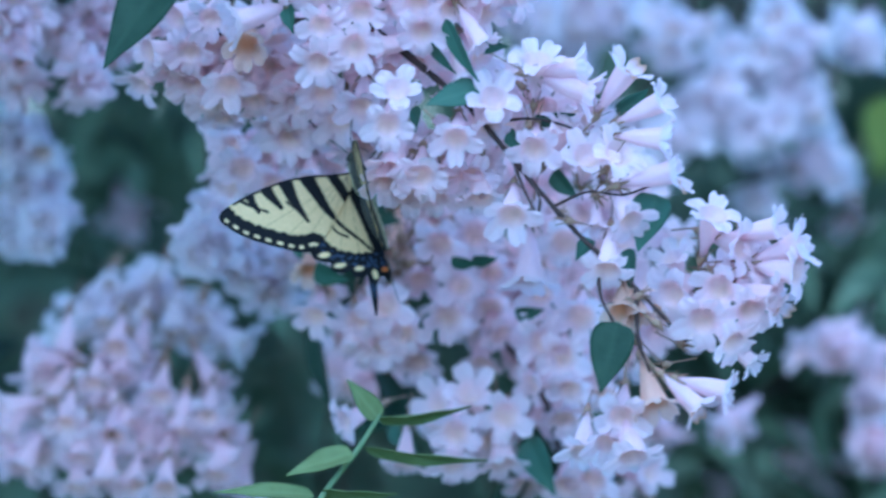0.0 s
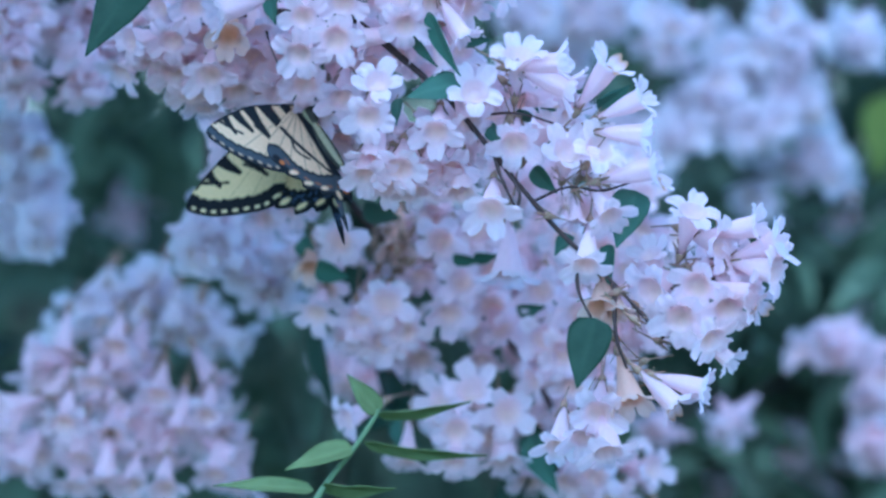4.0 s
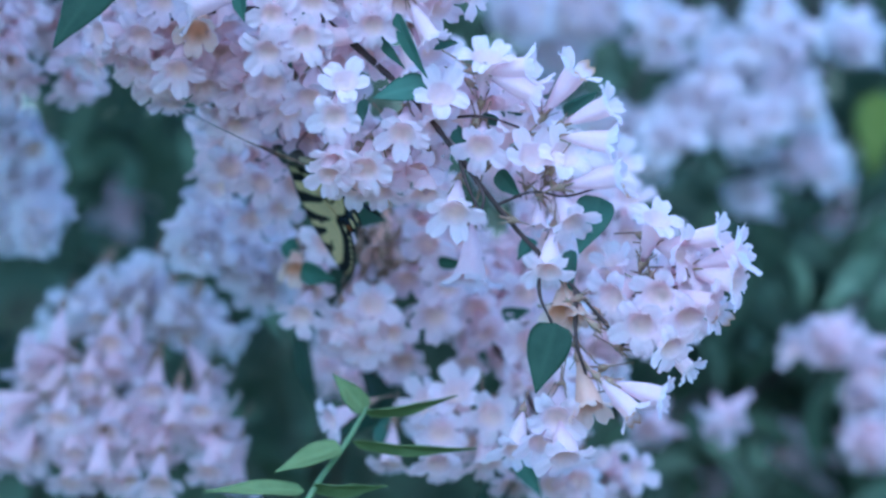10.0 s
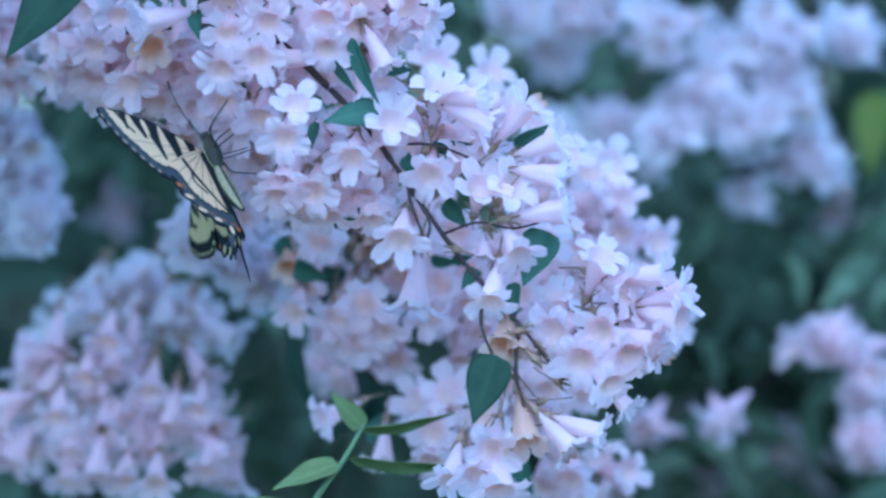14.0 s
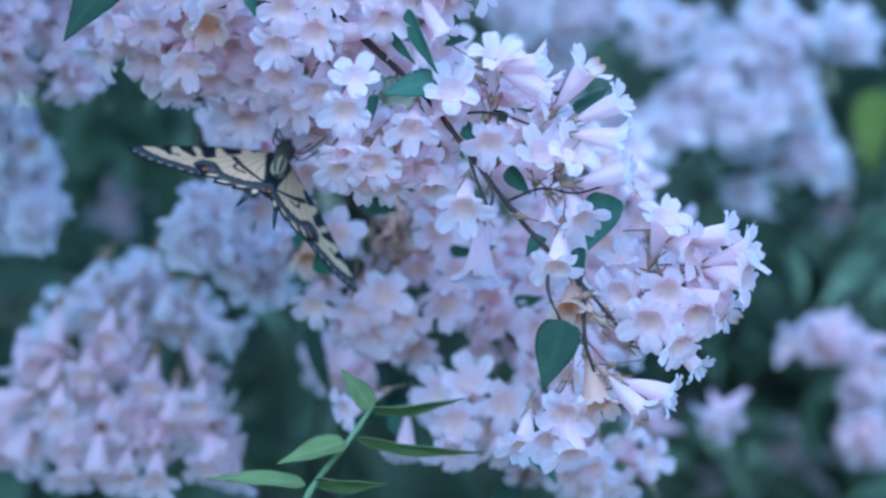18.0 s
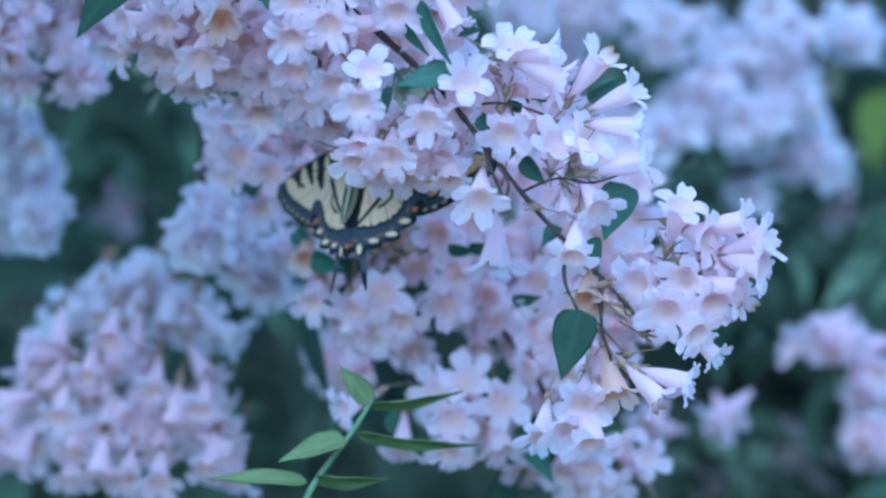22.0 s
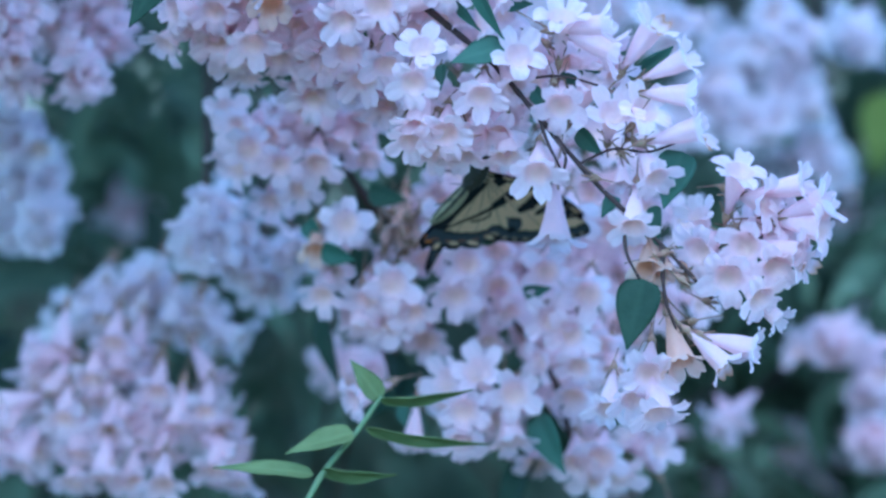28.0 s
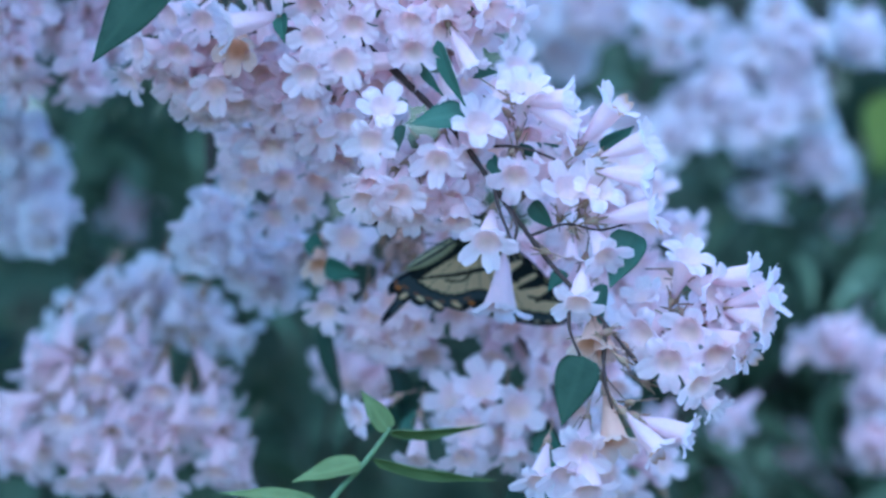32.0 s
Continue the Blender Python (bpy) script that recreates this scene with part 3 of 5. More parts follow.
for owner, x, y, z, turn, face, roll, size, mat in [(still_6, 0.1499, 0.36, 1.3518, 265, 10, 20, 0.03, 0), (still_1, -0.1374, 0.55, 1.3365, 8, 5, 40, 0.06, 3), (still_1, -0.121, 0.6, 1.3313, -8, 5, 30, 0.055, 3), (still_1, -0.147, 0.58, 1.329, 4, 10, 50, 0.06, 3)]:
    me = leaf_mesh("leaf", size, size * 0.5, (LEAF_YELLOW, LEAF_FRESH, LEAF, LEAF_DARK)[mat], 0.12, 0.08, rows=8, cols=3)
    part("leaf", me, owner, leaf_pose(Vector((x, y, z)) - owner.location, way_of(turn, face), roll))

# ---------------------------------------------------------------- the lower branch, close behind the main one
LOW_BASE = Vector((-0.012, 0.1, 1.2724))
low_branch = thing("flowering_branch", LOW_BASE, "hanging branch crowded with pale pink bell flowers behind the first", "branch", GROUP)
rng = random.Random(31)
part("twig", tube_mesh("twig", [Vector(p) - LOW_BASE for p in [(-0.0837, 0.2, 1.6864), (-0.0618, 0.11, 1.4816), (-0.0459, 0.1, 1.3593), (-0.0321, 0.11, 1.3194), (-0.0147, 0.115, 1.2984),
        (0.0115, 0.115, 1.2792), (0.0308, 0.115, 1.2547), (0.0378, 0.115, 1.2285)]], 0.0016, 0.0008, TWIG, 8, 7, 0.15, 3), low_branch)
for centre, radii, count in [((-0.0592, 0.1, 1.3294), (0.013, 0.01, 0.009), 6), ((-0.0436, 0.1, 1.3337), (0.012, 0.01, 0.008), 5), ((0.0028, 0.13, 1.3019), (0.022, 0.012, 0.016), 9),
        ((-0.0163, 0.125, 1.2741), (0.016, 0.01, 0.011), 6), ((-0.0323, 0.14, 1.2949), (0.01, 0.01, 0.012), 4), ((0.0289, 0.12, 1.2689), (0.013, 0.01, 0.01), 5), ((0.008, 0.125, 1.2428),
        (0.015, 0.01, 0.014), 4), ((0.0396, 0.13, 1.2546), (0.018, 0.014, 0.018), 7), ((0.0483, 0.13, 1.3002), (0.024, 0.014, 0.028), 15), ((0.0238, 0.13, 1.2862), (0.02, 0.01, 0.014),
        8), ((0.0501, 0.12, 1.2266), (0.02, 0.014, 0.012), 6), ((0.0643, 0.13, 1.2791), (0.016, 0.012, 0.016), 8)]:
    spray(low_branch, centre, radii, count, rng, FLOWERS, True, base=LOW_BASE, low=-0.3, front=0.45)
# the left end
blooms(low_branch, LOW_BASE, FLOWERS, [
        (-0.0389, 0.095, 1.3363, 255, 50, 1), (-0.0281, 0.095, 1.3328, 262, 55, 1), (-0.0209, 0.1, 1.3363, 270, 50, 1), (-0.0337, 0.095, 1.3262, 240, 25, 1),
        (-0.025, 0.1, 1.3214, 262, 40, 0.95), (-0.061, 0.078, 1.3246, 262, 70, 1), (-0.0514, 0.078, 1.3198, 265, 66, 1),
        (-0.0643, 0.085, 1.3309, 200, 42, 1), (-0.0556, 0.085, 1.3289, 255, 55, 1), (-0.0404, 0.085, 1.3199, 270, 50, 1),
        (-0.0317, 0.078, 1.3019, 272, 72, 1), (-0.0459, 0.1, 1.312, 262, 50, 1), (-0.0548, 0.11, 1.3085, 258, 45, 1), (-0.0659, 0.1, 1.3193, 215, 40, 0.95)])
# the middle
blooms(low_branch, LOW_BASE, FLOWERS, [
        (-0.0176, 0.078, 1.2829, 265, 70, 1.05), (-0.0121, 0.084, 1.2743, 265, 60, 1), (-0.0187, 0.088, 1.2704, 265, 55, 1),
        (-0.0259, 0.084, 1.2781, 242, 40, 1), (-0.0274, 0.09, 1.2704, 268, 22, 0.9), (0.0052, 0.078, 1.289, 260, 70, 1), (0.0019, 0.084, 1.2794, 266, 60, 1),
        (-0.001, 0.078, 1.3019, 242, 60, 1.1), (0.01, 0.084, 1.305, 272, 70, 1.15), (-0.0068, 0.1, 1.2906, 270, 40, 0.95),
        (-0.0395, 0.09, 1.2794, 250, 50, 0.95), (-0.0363, 0.1, 1.2871, 240, 45, 1), (-0.0077, 0.12, 1.2651, 265, 50, 0.95), (0.0149, 0.1, 1.2932, 265, 60, 1)])
# behind the bare wood
blooms(low_branch, LOW_BASE, FLOWERS, [
        (0.0371, 0.07, 1.3022, 272, 60, 1.1), (0.0295, 0.078, 1.2864, 262, 60, 1.05), (0.0303, 0.078, 1.2716, 270, 72, 1.1),
        (0.0181, 0.1, 1.2741, 300, 35, 1), (0.0149, 0.1, 1.2819, 262, 55, 1), (0.0421, 0.08, 1.2795, 262, 60, 1.05), (0.0365, 0.078, 1.2671, 262, 65, 1.05),
        (0.039, 0.082, 1.257, 258, 45, 1), (0.0374, 0.09, 1.2479, 262, 40, 1), (0.0271, 0.1, 1.2588, 200, 30, 0.9), (0.0462, 0.1, 1.2637, 280, 50, 1),
        (0.0497, 0.1, 1.255, 270, 40, 1)])
# behind the arch
blooms(low_branch, LOW_BASE, FLOWERS, [
        (0.0028, 0.085, 1.3575, 90, 55, 1), (0.0135, 0.085, 1.3468, 60, 55, 1), (0.0235, 0.085, 1.3423, 60, 50, 1), (0.0347, 0.085, 1.3368, 40, 50, 1),
        (-0.0042, 0.09, 1.366, 100, 50, 1), (0.0443, 0.09, 1.3296, 30, 50, 1), (0.0202, 0.1, 1.3541, 60, 50, 1), (0.0506, 0.1, 1.3245, 20, 55, 1)])
# the lower end
blooms(low_branch, LOW_BASE, FLOWERS, [
        (0.0191, 0.078, 1.2492, 262, 72, 1.05), (0.0036, 0.078, 1.244, 265, 68, 1.05), (0.0083, 0.088, 1.2562, 115, 52, 1.05),
        (-0.0016, 0.095, 1.253, 160, 45, 0.95), (0.0028, 0.078, 1.2343, 266, 50, 1), (0.0183, 0.084, 1.2349, 276, 25, 1.05),
        (-0.0119, 0.09, 1.234, 265, 20, 0.9), (-0.0296, 0.078, 1.2474, 206, 25, 0.95), (0.0375, 0.1, 1.2272, 265, 50, 1), (0.0462, 0.1, 1.2289, 262, 55, 1),
        (0.0116, 0.12, 1.2651, 265, 30, 0.9), (0.0255, 0.11, 1.2269, 262, 40, 0.95)])
blooms(low_branch, LOW_BASE, OLD_FLOWERS, [
        (-0.0413, 0.085, 1.2936, 266, 45, 0.85), (-0.0146, 0.1, 1.3002, 265, 30, 1)])
for x, y, z, turn, face, roll, k in [(0.0256, 0.12, 1.2319, 240, 20, 60, 1), (-0.0131, 0.14, 1.2402, 100, 20, 60, 1),
        (-0.0252, 0.12, 1.2932, 230, 20, 50, 0), (-0.0395, 0.14, 1.279, 270, 20, 70, 1), (0.0169, 0.13, 1.2791, 300, 20, 50, 2), (-0.0042, 0.14, 1.2543, 200, 20, 50, 1),
        (-0.0323, 0.13, 1.3072, 20, 20, 50, 2), (0.0256, 0.12, 1.2441, 300, 20, 50, 1)]:
    part("leaf", LEAVES[k % 3], low_branch, leaf_pose(Vector((x, y, z)) - LOW_BASE, way_of(turn, face), roll))

for x, y, z, turn, face, roll, length, width in [
        (0.0024, 0.074, 1.2964, 350, 15, 40, 0.009, 0.005), (0.0089, 0.074, 1.2964, 2, 15, 40, 0.008, 0.005), (-0.0393, 0.08, 1.2936, 340, 15, 30, 0.011, 0.008),
        (-0.044, 0.09, 1.3023, 300, 15, 30, 0.009, 0.007), (0.0221, 0.08, 1.2802, 5, 15, 40, 0.009, 0.006), (0.0261, 0.085, 1.2423, 292, 15, 35, 0.02, 0.011),
        (-0.0146, 0.1, 1.2472, 300, 20, 40, 0.013, 0.011), (-0.0059, 0.095, 1.2794, 300, 20, 40, 0.011, 0.007), (-0.025, 0.1, 1.312, 340, 20, 40, 0.013, 0.009)]:
    part("leaf", leaf_mesh("leaf", length, width, LEAF_LIT, 0.25, 0.2), low_branch, leaf_pose(Vector((x, y, z)) - LOW_BASE, way_of(turn, face), roll))
# spent flowers: bare calyxes
for x, y, z, turn, face in [(-0.0084, 0.0974, 1.3051, 286, 55), (-0.0206, 0.1048, 1.297, 276, 45), (-0.0133, 0.1083, 1.2977, 251, 32), (-0.0186, 0.0882, 1.3049, 207, 38),
        (-0.0141, 0.1094, 1.2922, 254, 39), (-0.0184, 0.1096, 1.2958, 266, 20), (-0.0168, 0.107, 1.3035, 276, 29), (-0.0088, 0.1071, 1.3, 354, 35), (-0.0209, 0.1059, 1.2918, 249, 27),
        (-0.0125, 0.1086, 1.2954, 291, 16), (-0.0142, 0.0883, 1.2978, 286, 37), (-0.0175, 0.101, 1.3002, 214, 3), (-0.0125, 0.0958, 1.3008, 270, 38), (-0.0113, 0.0885, 1.2951, 195, 43),
        (-0.0221, 0.1018, 1.3003, 256, 37), (-0.013, 0.0921, 1.3029, 274, 54), (-0.0061, 0.0963, 1.296, 186, 36), (-0.0048, 0.099, 1.2983, 347, 51), (-0.0113, 0.1029, 1.2956, 346, 44),
        (-0.014, 0.1089, 1.2918, 352, 53), (-0.012, 0.1091, 1.2889, 200, 21), (-0.0039, 0.1005, 1.2971, 249, 14), (-0.0032, 0.1091, 1.2997, 260, 51), (-0.0024, 0.107, 1.2922, 267, 51),
        (-0.0338, 0.1016, 1.3007, 330, 8), (-0.0403, 0.1067, 1.2947, 298, 22), (-0.0368, 0.1005, 1.2979, 189, 58), (-0.0403, 0.0985, 1.2991, 339, 32)]:
    part("calyx", rng.choice(CALYXES), low_branch, facing(Vector((x, y, z)) - LOW_BASE, way_of(turn, face), rng.uniform(0, 6)) @ Matrix.Scale(0.95, 4) @ Matrix.Translation((0, 0, 0.0135)))

# ---------------------------------------------------------------- the main branch in front
MAIN_BASE = Vector((0.015, 0.0, 1.3453))
main_branch = thing("flowering_branch", MAIN_BASE, "swaying branch of pale pink bell flowers with orange throats", "branch", GROUP)
rng = random.Random(7)
for k, (r0, r1, points) in enumerate([(0.0013, 0.0005, [(-0.1154, 0.14, 1.6849), (-0.0825, 0.05, 1.4945), (-0.0478, 0.02, 1.3844), (-0.0208, 0.012, 1.3657), (-0.004, 0.01, 1.3522),
        (0.0077, 0.006, 1.342), (0.0194, 0.0, 1.3282), (0.0361, 0.0, 1.3085), (0.047, 0.0, 1.2977), (0.0562, 0.0, 1.2893), (0.072, 0.0, 1.2726)]),
        (0.0013, 0.0007, [(-0.0208, 0.012, 1.3657), (-0.0376, 0.024, 1.3682), (-0.0645, 0.034, 1.3657), (-0.0847, 0.036, 1.359)]), (0.0006, 0.0004, [(0.0202, 0.0, 1.3277), (0.0235, -0.004, 1.3185), (0.0285, -0.004, 1.3085)]),
        (0.0006, 0.0004, [(0.0244, 0.0, 1.3219), (0.0285, -0.005, 1.3152), (0.0277, -0.005, 1.3093)]), (0.0007, 0.0004, [(0.0461, 0.0, 1.2977), (0.0463, -0.006, 1.2868),
        (0.0502, -0.006, 1.2785)]), (0.0008, 0.0004, [(0.057, 0.0, 1.2885), (0.0577, -0.004, 1.2735), (0.0611, -0.004, 1.2635)]), (0.00045, 0.0003, [(0.0127, 0.012, 1.337),
        (0.0261, 0.0, 1.3386), (0.0394, 0.0, 1.3353), (0.0486, 0.0, 1.3302)]), (0.0005, 0.0003, [(0.0328, 0.0, 1.3127), (0.0427, -0.003, 1.3169), (0.0527, -0.003, 1.316),
        (0.0611, -0.003, 1.3185)])]):
    part("twig", tube_mesh("twig", [Vector(p) - MAIN_BASE for p in points], r0, r1, TWIG, 8, 8, 0.18, k), main_branch)
# the shaded bunch towards the cane
blooms(main_branch, MAIN_BASE, FLOWERS, [
        (-0.0696, 0.027, 1.3691, 250, 55, 1), (-0.0758, 0.027, 1.359, 250, 55, 1), (-0.0882, 0.027, 1.3593, 190, 30, 1),
        (-0.0821, 0.038, 1.3531, 262, 20, 0.95), (-0.0497, 0.027, 1.363, 285, 20, 1), (-0.0519, 0.038, 1.3545, 265, 55, 1),
        (-0.0645, 0.027, 1.3488, 265, 52, 1), (-0.0757, 0.038, 1.3494, 258, 40, 0.95), (-0.0699, 0.038, 1.3429, 265, 22, 1),
        (-0.0567, 0.038, 1.3446, 270, 40, 1), (-0.0677, 0.038, 1.3621, 250, 45, 1), (-0.0804, 0.038, 1.3697, 215, 35, 1), (-0.0609, 0.038, 1.3545, 262, 50, 1)])
# the open flowers over the wood
blooms(main_branch, MAIN_BASE, FLOWERS, [
        (-0.036, -0.007, 1.366, 265, 60, 1), (-0.0374, 0, 1.375, 255, 45, 1), (-0.037, -0.007, 1.3548, 252, 55, 1), (-0.0263, -0.007, 1.3595, 266, 66, 1.02),
        (-0.0243, -0.007, 1.3702, 262, 60, 1), (-0.0357, 0.02, 1.3463, 266, 50, 1), (-0.0242, 0.01, 1.3421, 265, 45, 1),
        (-0.0463, 0.045, 1.3328, 260, 55, 1), (-0.0137, -0.007, 1.3472, 88, 55, 0.95), (-0.0162, -0.007, 1.3365, 268, 62, 1),
        (-0.0063, -0.007, 1.3638, 266, 60, 1), (-0.014, 0, 1.3704, 232, 30, 0.95), (-0.0311, 0.03, 1.3382, 262, 45, 1), (-0.0439, 0.035, 1.3434, 255, 45, 1)])
# the flowers round the teal leaves
blooms(main_branch, MAIN_BASE, FLOWERS, [
        (-0.0077, -0.007, 1.3728, 250, 50, 1), (0.0027, -0.007, 1.3712, 300, 45, 1), (0.0137, 0, 1.3704, 322, 35, 1), (0.0037, -0.007, 1.3325, 262, 56, 1),
        (0.0137, 0, 1.3356, 292, 30, 1), (0.0148, -0.007, 1.3445, 86, 62, 1), (0.0277, -0.007, 1.3558, 86, 32, 1), (0.0438, 0, 1.3393, 300, 30, 0.9)])
# the bells at the upper rim
blooms(main_branch, MAIN_BASE, FLOWERS, [
        (0.0518, -0.007, 1.3282, 60, 55, 1), (0.0427, -0.007, 1.3275, 80, 56, 1), (0.027, -0.007, 1.3295, 265, 60, 1.06), (0.0361, 0, 1.3359, 60, 25, 0.95),
        (0.0553, -0.007, 1.3085, 300, 36, 1), (0.0453, 0, 1.3072, 270, 20, 0.6)])
# the drooping middle
blooms(main_branch, MAIN_BASE, FLOWERS, [
        (-0.0067, 0, 1.3216, 265, 55, 1.05), (-0.0154, 0, 1.3239, 250, 32, 1), (-0.0174, 0, 1.3192, 265, 40, 1), (0.0086, 0.01, 1.3216, 265, 45, 1.05),
        (0.0023, 0.01, 1.3216, 265, 50, 1), (0.0202, -0.007, 1.3098, 265, 52, 1.08), (0.0114, 0.01, 1.3149, 270, 30, 1),
        (0.0485, -0.007, 1.2938, 265, 36, 1.05), (0.0255, 0.03, 1.291, 268, 16, 1.18), (-0.0107, 0.01, 1.3161, 262, 35, 1),
        (-0.0023, 0.01, 1.3153, 270, 30, 0.95), (-0.0244, 0.04, 1.3304, 262, 40, 0.9)])
# above the wood
blooms(main_branch, MAIN_BASE, FLOWERS, [
        (-0.0475, 0, 1.3804, 200, 40, 1), (-0.0374, 0, 1.3841, 150, 40, 1), (-0.0287, -0.007, 1.3812, 250, 55, 1), (-0.0203, -0.007, 1.3818, 262, 60, 1),
        (-0.0134, 0, 1.3787, 270, 55, 1), (-0.007, 0, 1.3857, 100, 50, 1), (0.0013, -0.007, 1.3795, 290, 50, 1), (0.0097, -0.007, 1.3838, 60, 45, 1),
        (0.0163, -0.007, 1.3778, 330, 35, 1), (0.0237, 0, 1.375, 340, 25, 1), (0.0197, 0, 1.3841, 40, 30, 1), (-0.0558, 0, 1.3824, 190, 40, 1),
        (-0.0241, 0, 1.3911, 120, 45, 1), (-0.0104, 0.01, 1.3928, 90, 45, 1), (0.0064, 0, 1.3924, 80, 40, 1)])
# the bunch at the tip
blooms(main_branch, MAIN_BASE, FLOWERS, [
        (0.0797, -0.007, 1.3102, 76, 36, 1.08), (0.0885, -0.007, 1.3008, 340, 40, 1.1), (0.1048, -0.007, 1.3015, 20, 18, 1.1),
        (0.1043, -0.007, 1.2932, 350, 25, 1.1), (0.0879, 0, 1.2952, 30, 50, 1.1), (0.0813, -0.007, 1.2882, 232, 65, 1.1), (0.097, -0.007, 1.2858, 346, 24, 1.1),
        (0.0905, -0.007, 1.2818, 290, 55, 1.04), (0.0765, -0.007, 1.2788, 256, 62, 1.12), (0.086, -0.007, 1.2725, 310, 40, 1.1),
        (0.0678, 0, 1.2868, 214, 45, 1.1), (0.0938, 0, 1.2958, 10, 40, 1.04)])
# the hanging end
blooms(main_branch, MAIN_BASE, FLOWERS, [
        (0.0681, 0.01, 1.2975, 120, 30, 0.8), (0.0691, 0.01, 1.282, 214, 30, 0.85), (0.0527, -0.007, 1.2505, 262, 55, 1.14),
        (0.056, -0.007, 1.2388, 278, 28, 1.18), (0.0486, 0, 1.2427, 265, 40, 1), (0.0413, 0.01, 1.2398, 262, 35, 0.95)])
# slender, half-open bells at the ends of their stalks
blooms(main_branch, MAIN_BASE, SLIM_FLOWERS, [
        (-0.0601, 0.004, 1.3678, 197, 8, 1.1), (-0.0177, 0, 1.3603, 187, 10, 0.9), (0.0107, -0.007, 1.3615, 302, 6, 0.9), (0.0053, 0, 1.3523, 290, 10, 0.72),
        (0.039, -0.007, 1.3535, 6, 6, 1), (0.0417, -0.007, 1.3462, 340, 10, 1.08), (0.0637, -0.007, 1.3433, 26, 14, 1), (0.0643, -0.007, 1.3325, 356, 10, 1),
        (0.0827, -0.007, 1.2582, 346, 5, 1), (0.0977, -0.007, 1.3062, 10, 14, 1), (0.0912, 0, 1.2667, 318, 15, 0.8), (-0.003, 0.01, 1.3545, 300, 15, 0.55)])
# flowers with one browned lobe, and spent ones
blooms(main_branch, MAIN_BASE, TIPPED_FLOWERS, [
        (0.0537, -0.007, 1.3522, 56, 10, 1), (0.067, -0.007, 1.3225, 14, 8, 1.08), (0.0747, -0.007, 1.2538, 318, 5, 0.95), (0.0996, 0, 1.2835, 335, 15, 0.85)])
blooms(main_branch, MAIN_BASE, OLD_FLOWERS, [
        (-0.0588, 0.02, 1.3608, 260, 60, 1), (0.0623, -0.007, 1.2545, 285, 28, 1.05), (0.0528, 0, 1.2815, 265, 45, 1), (0.0575, 0, 1.2808, 290, 25, 0.8)])
for centre, radii, count in [((-0.0747, 0.05, 1.359), (0.02, 0.01, 0.014), 12), ((-0.0529, 0.05, 1.3523), (0.022, 0.01, 0.016), 13), ((-0.031, 0.042, 1.3591), (0.022, 0.01, 0.018), 14),
        ((-0.004, 0.028, 1.3642), (0.018, 0.01, 0.014), 8), ((-0.0226, 0.05, 1.3364), (0.018, 0.008, 0.009), 8), ((-0.0024, 0.026, 1.3279), (0.018, 0.008, 0.006), 8),
        ((0.0128, 0.024, 1.3321), (0.014, 0.006, 0.01), 5), ((0.0867, 0.02, 1.2918), (0.011, 0.006, 0.011), 4), ((0.0296, 0.024, 1.3438), (0.016, 0.008, 0.012), 5)]:
    spray(main_branch, centre, radii, count, rng, FLOWERS, True, base=MAIN_BASE, low=-0.45, front=0.55)
for k, x, y, z, turn, face, roll, size in ((3, 0.0512, -0.012, 1.2785, 256, 10, 10, 0.92), (4, -0.0806, -0.01, 1.3829, 236, 10, 25, 1.05)):
    part("leaf", LEAVES[k], main_branch, leaf_pose(Vector((x, y, z)) - MAIN_BASE, way_of(turn, face), roll, size))
for x, y, z, turn, face, roll, length, width in [
        (0.0105, -0.003, 1.3472, 194, 12, 25, 0.0165, 0.0095), (0.0007, -0.01, 1.3677, 293, 8, 55, 0.021, 0.0075), (-0.0043, -0.002, 1.362, 303, 8, 60, 0.013, 0.006),
        (0.0632, 0.003, 1.3161, 250, 15, 14, 0.018, 0.0125), (0.0102, 0.008, 1.3609, 352, 10, 35, 0.009, 0.006),
        (0.0518, 0.018, 1.3402, 36, 10, 30, 0.012, 0.007),
        (0.0325, 0.012, 1.3225, 312, 15, 30, 0.0105, 0.0065), (0.027, 0.008, 1.3384, 2, 15, 45, 0.015, 0.006),
        (0.0191, 0.004, 1.335, 300, 20, 35, 0.008, 0.0055), (0.0552, 0.004, 1.3002, 268, 12, 45, 0.013, 0.007),
        (-0.0462, 0.004, 1.3725, 278, 10, 40, 0.009, 0.006), (-0.0077, 0.002, 1.3423, 262, 15, 40, 0.008, 0.0045), (0.0441, 0.02, 1.3029, 230, 20, 40, 0.008, 0.006)]:
    part("leaf", leaf_mesh("leaf", length, width, LEAF_LIT, 0.25, 0.2), main_branch, leaf_pose(Vector((x, y, z)) - MAIN_BASE, way_of(turn, face), roll))

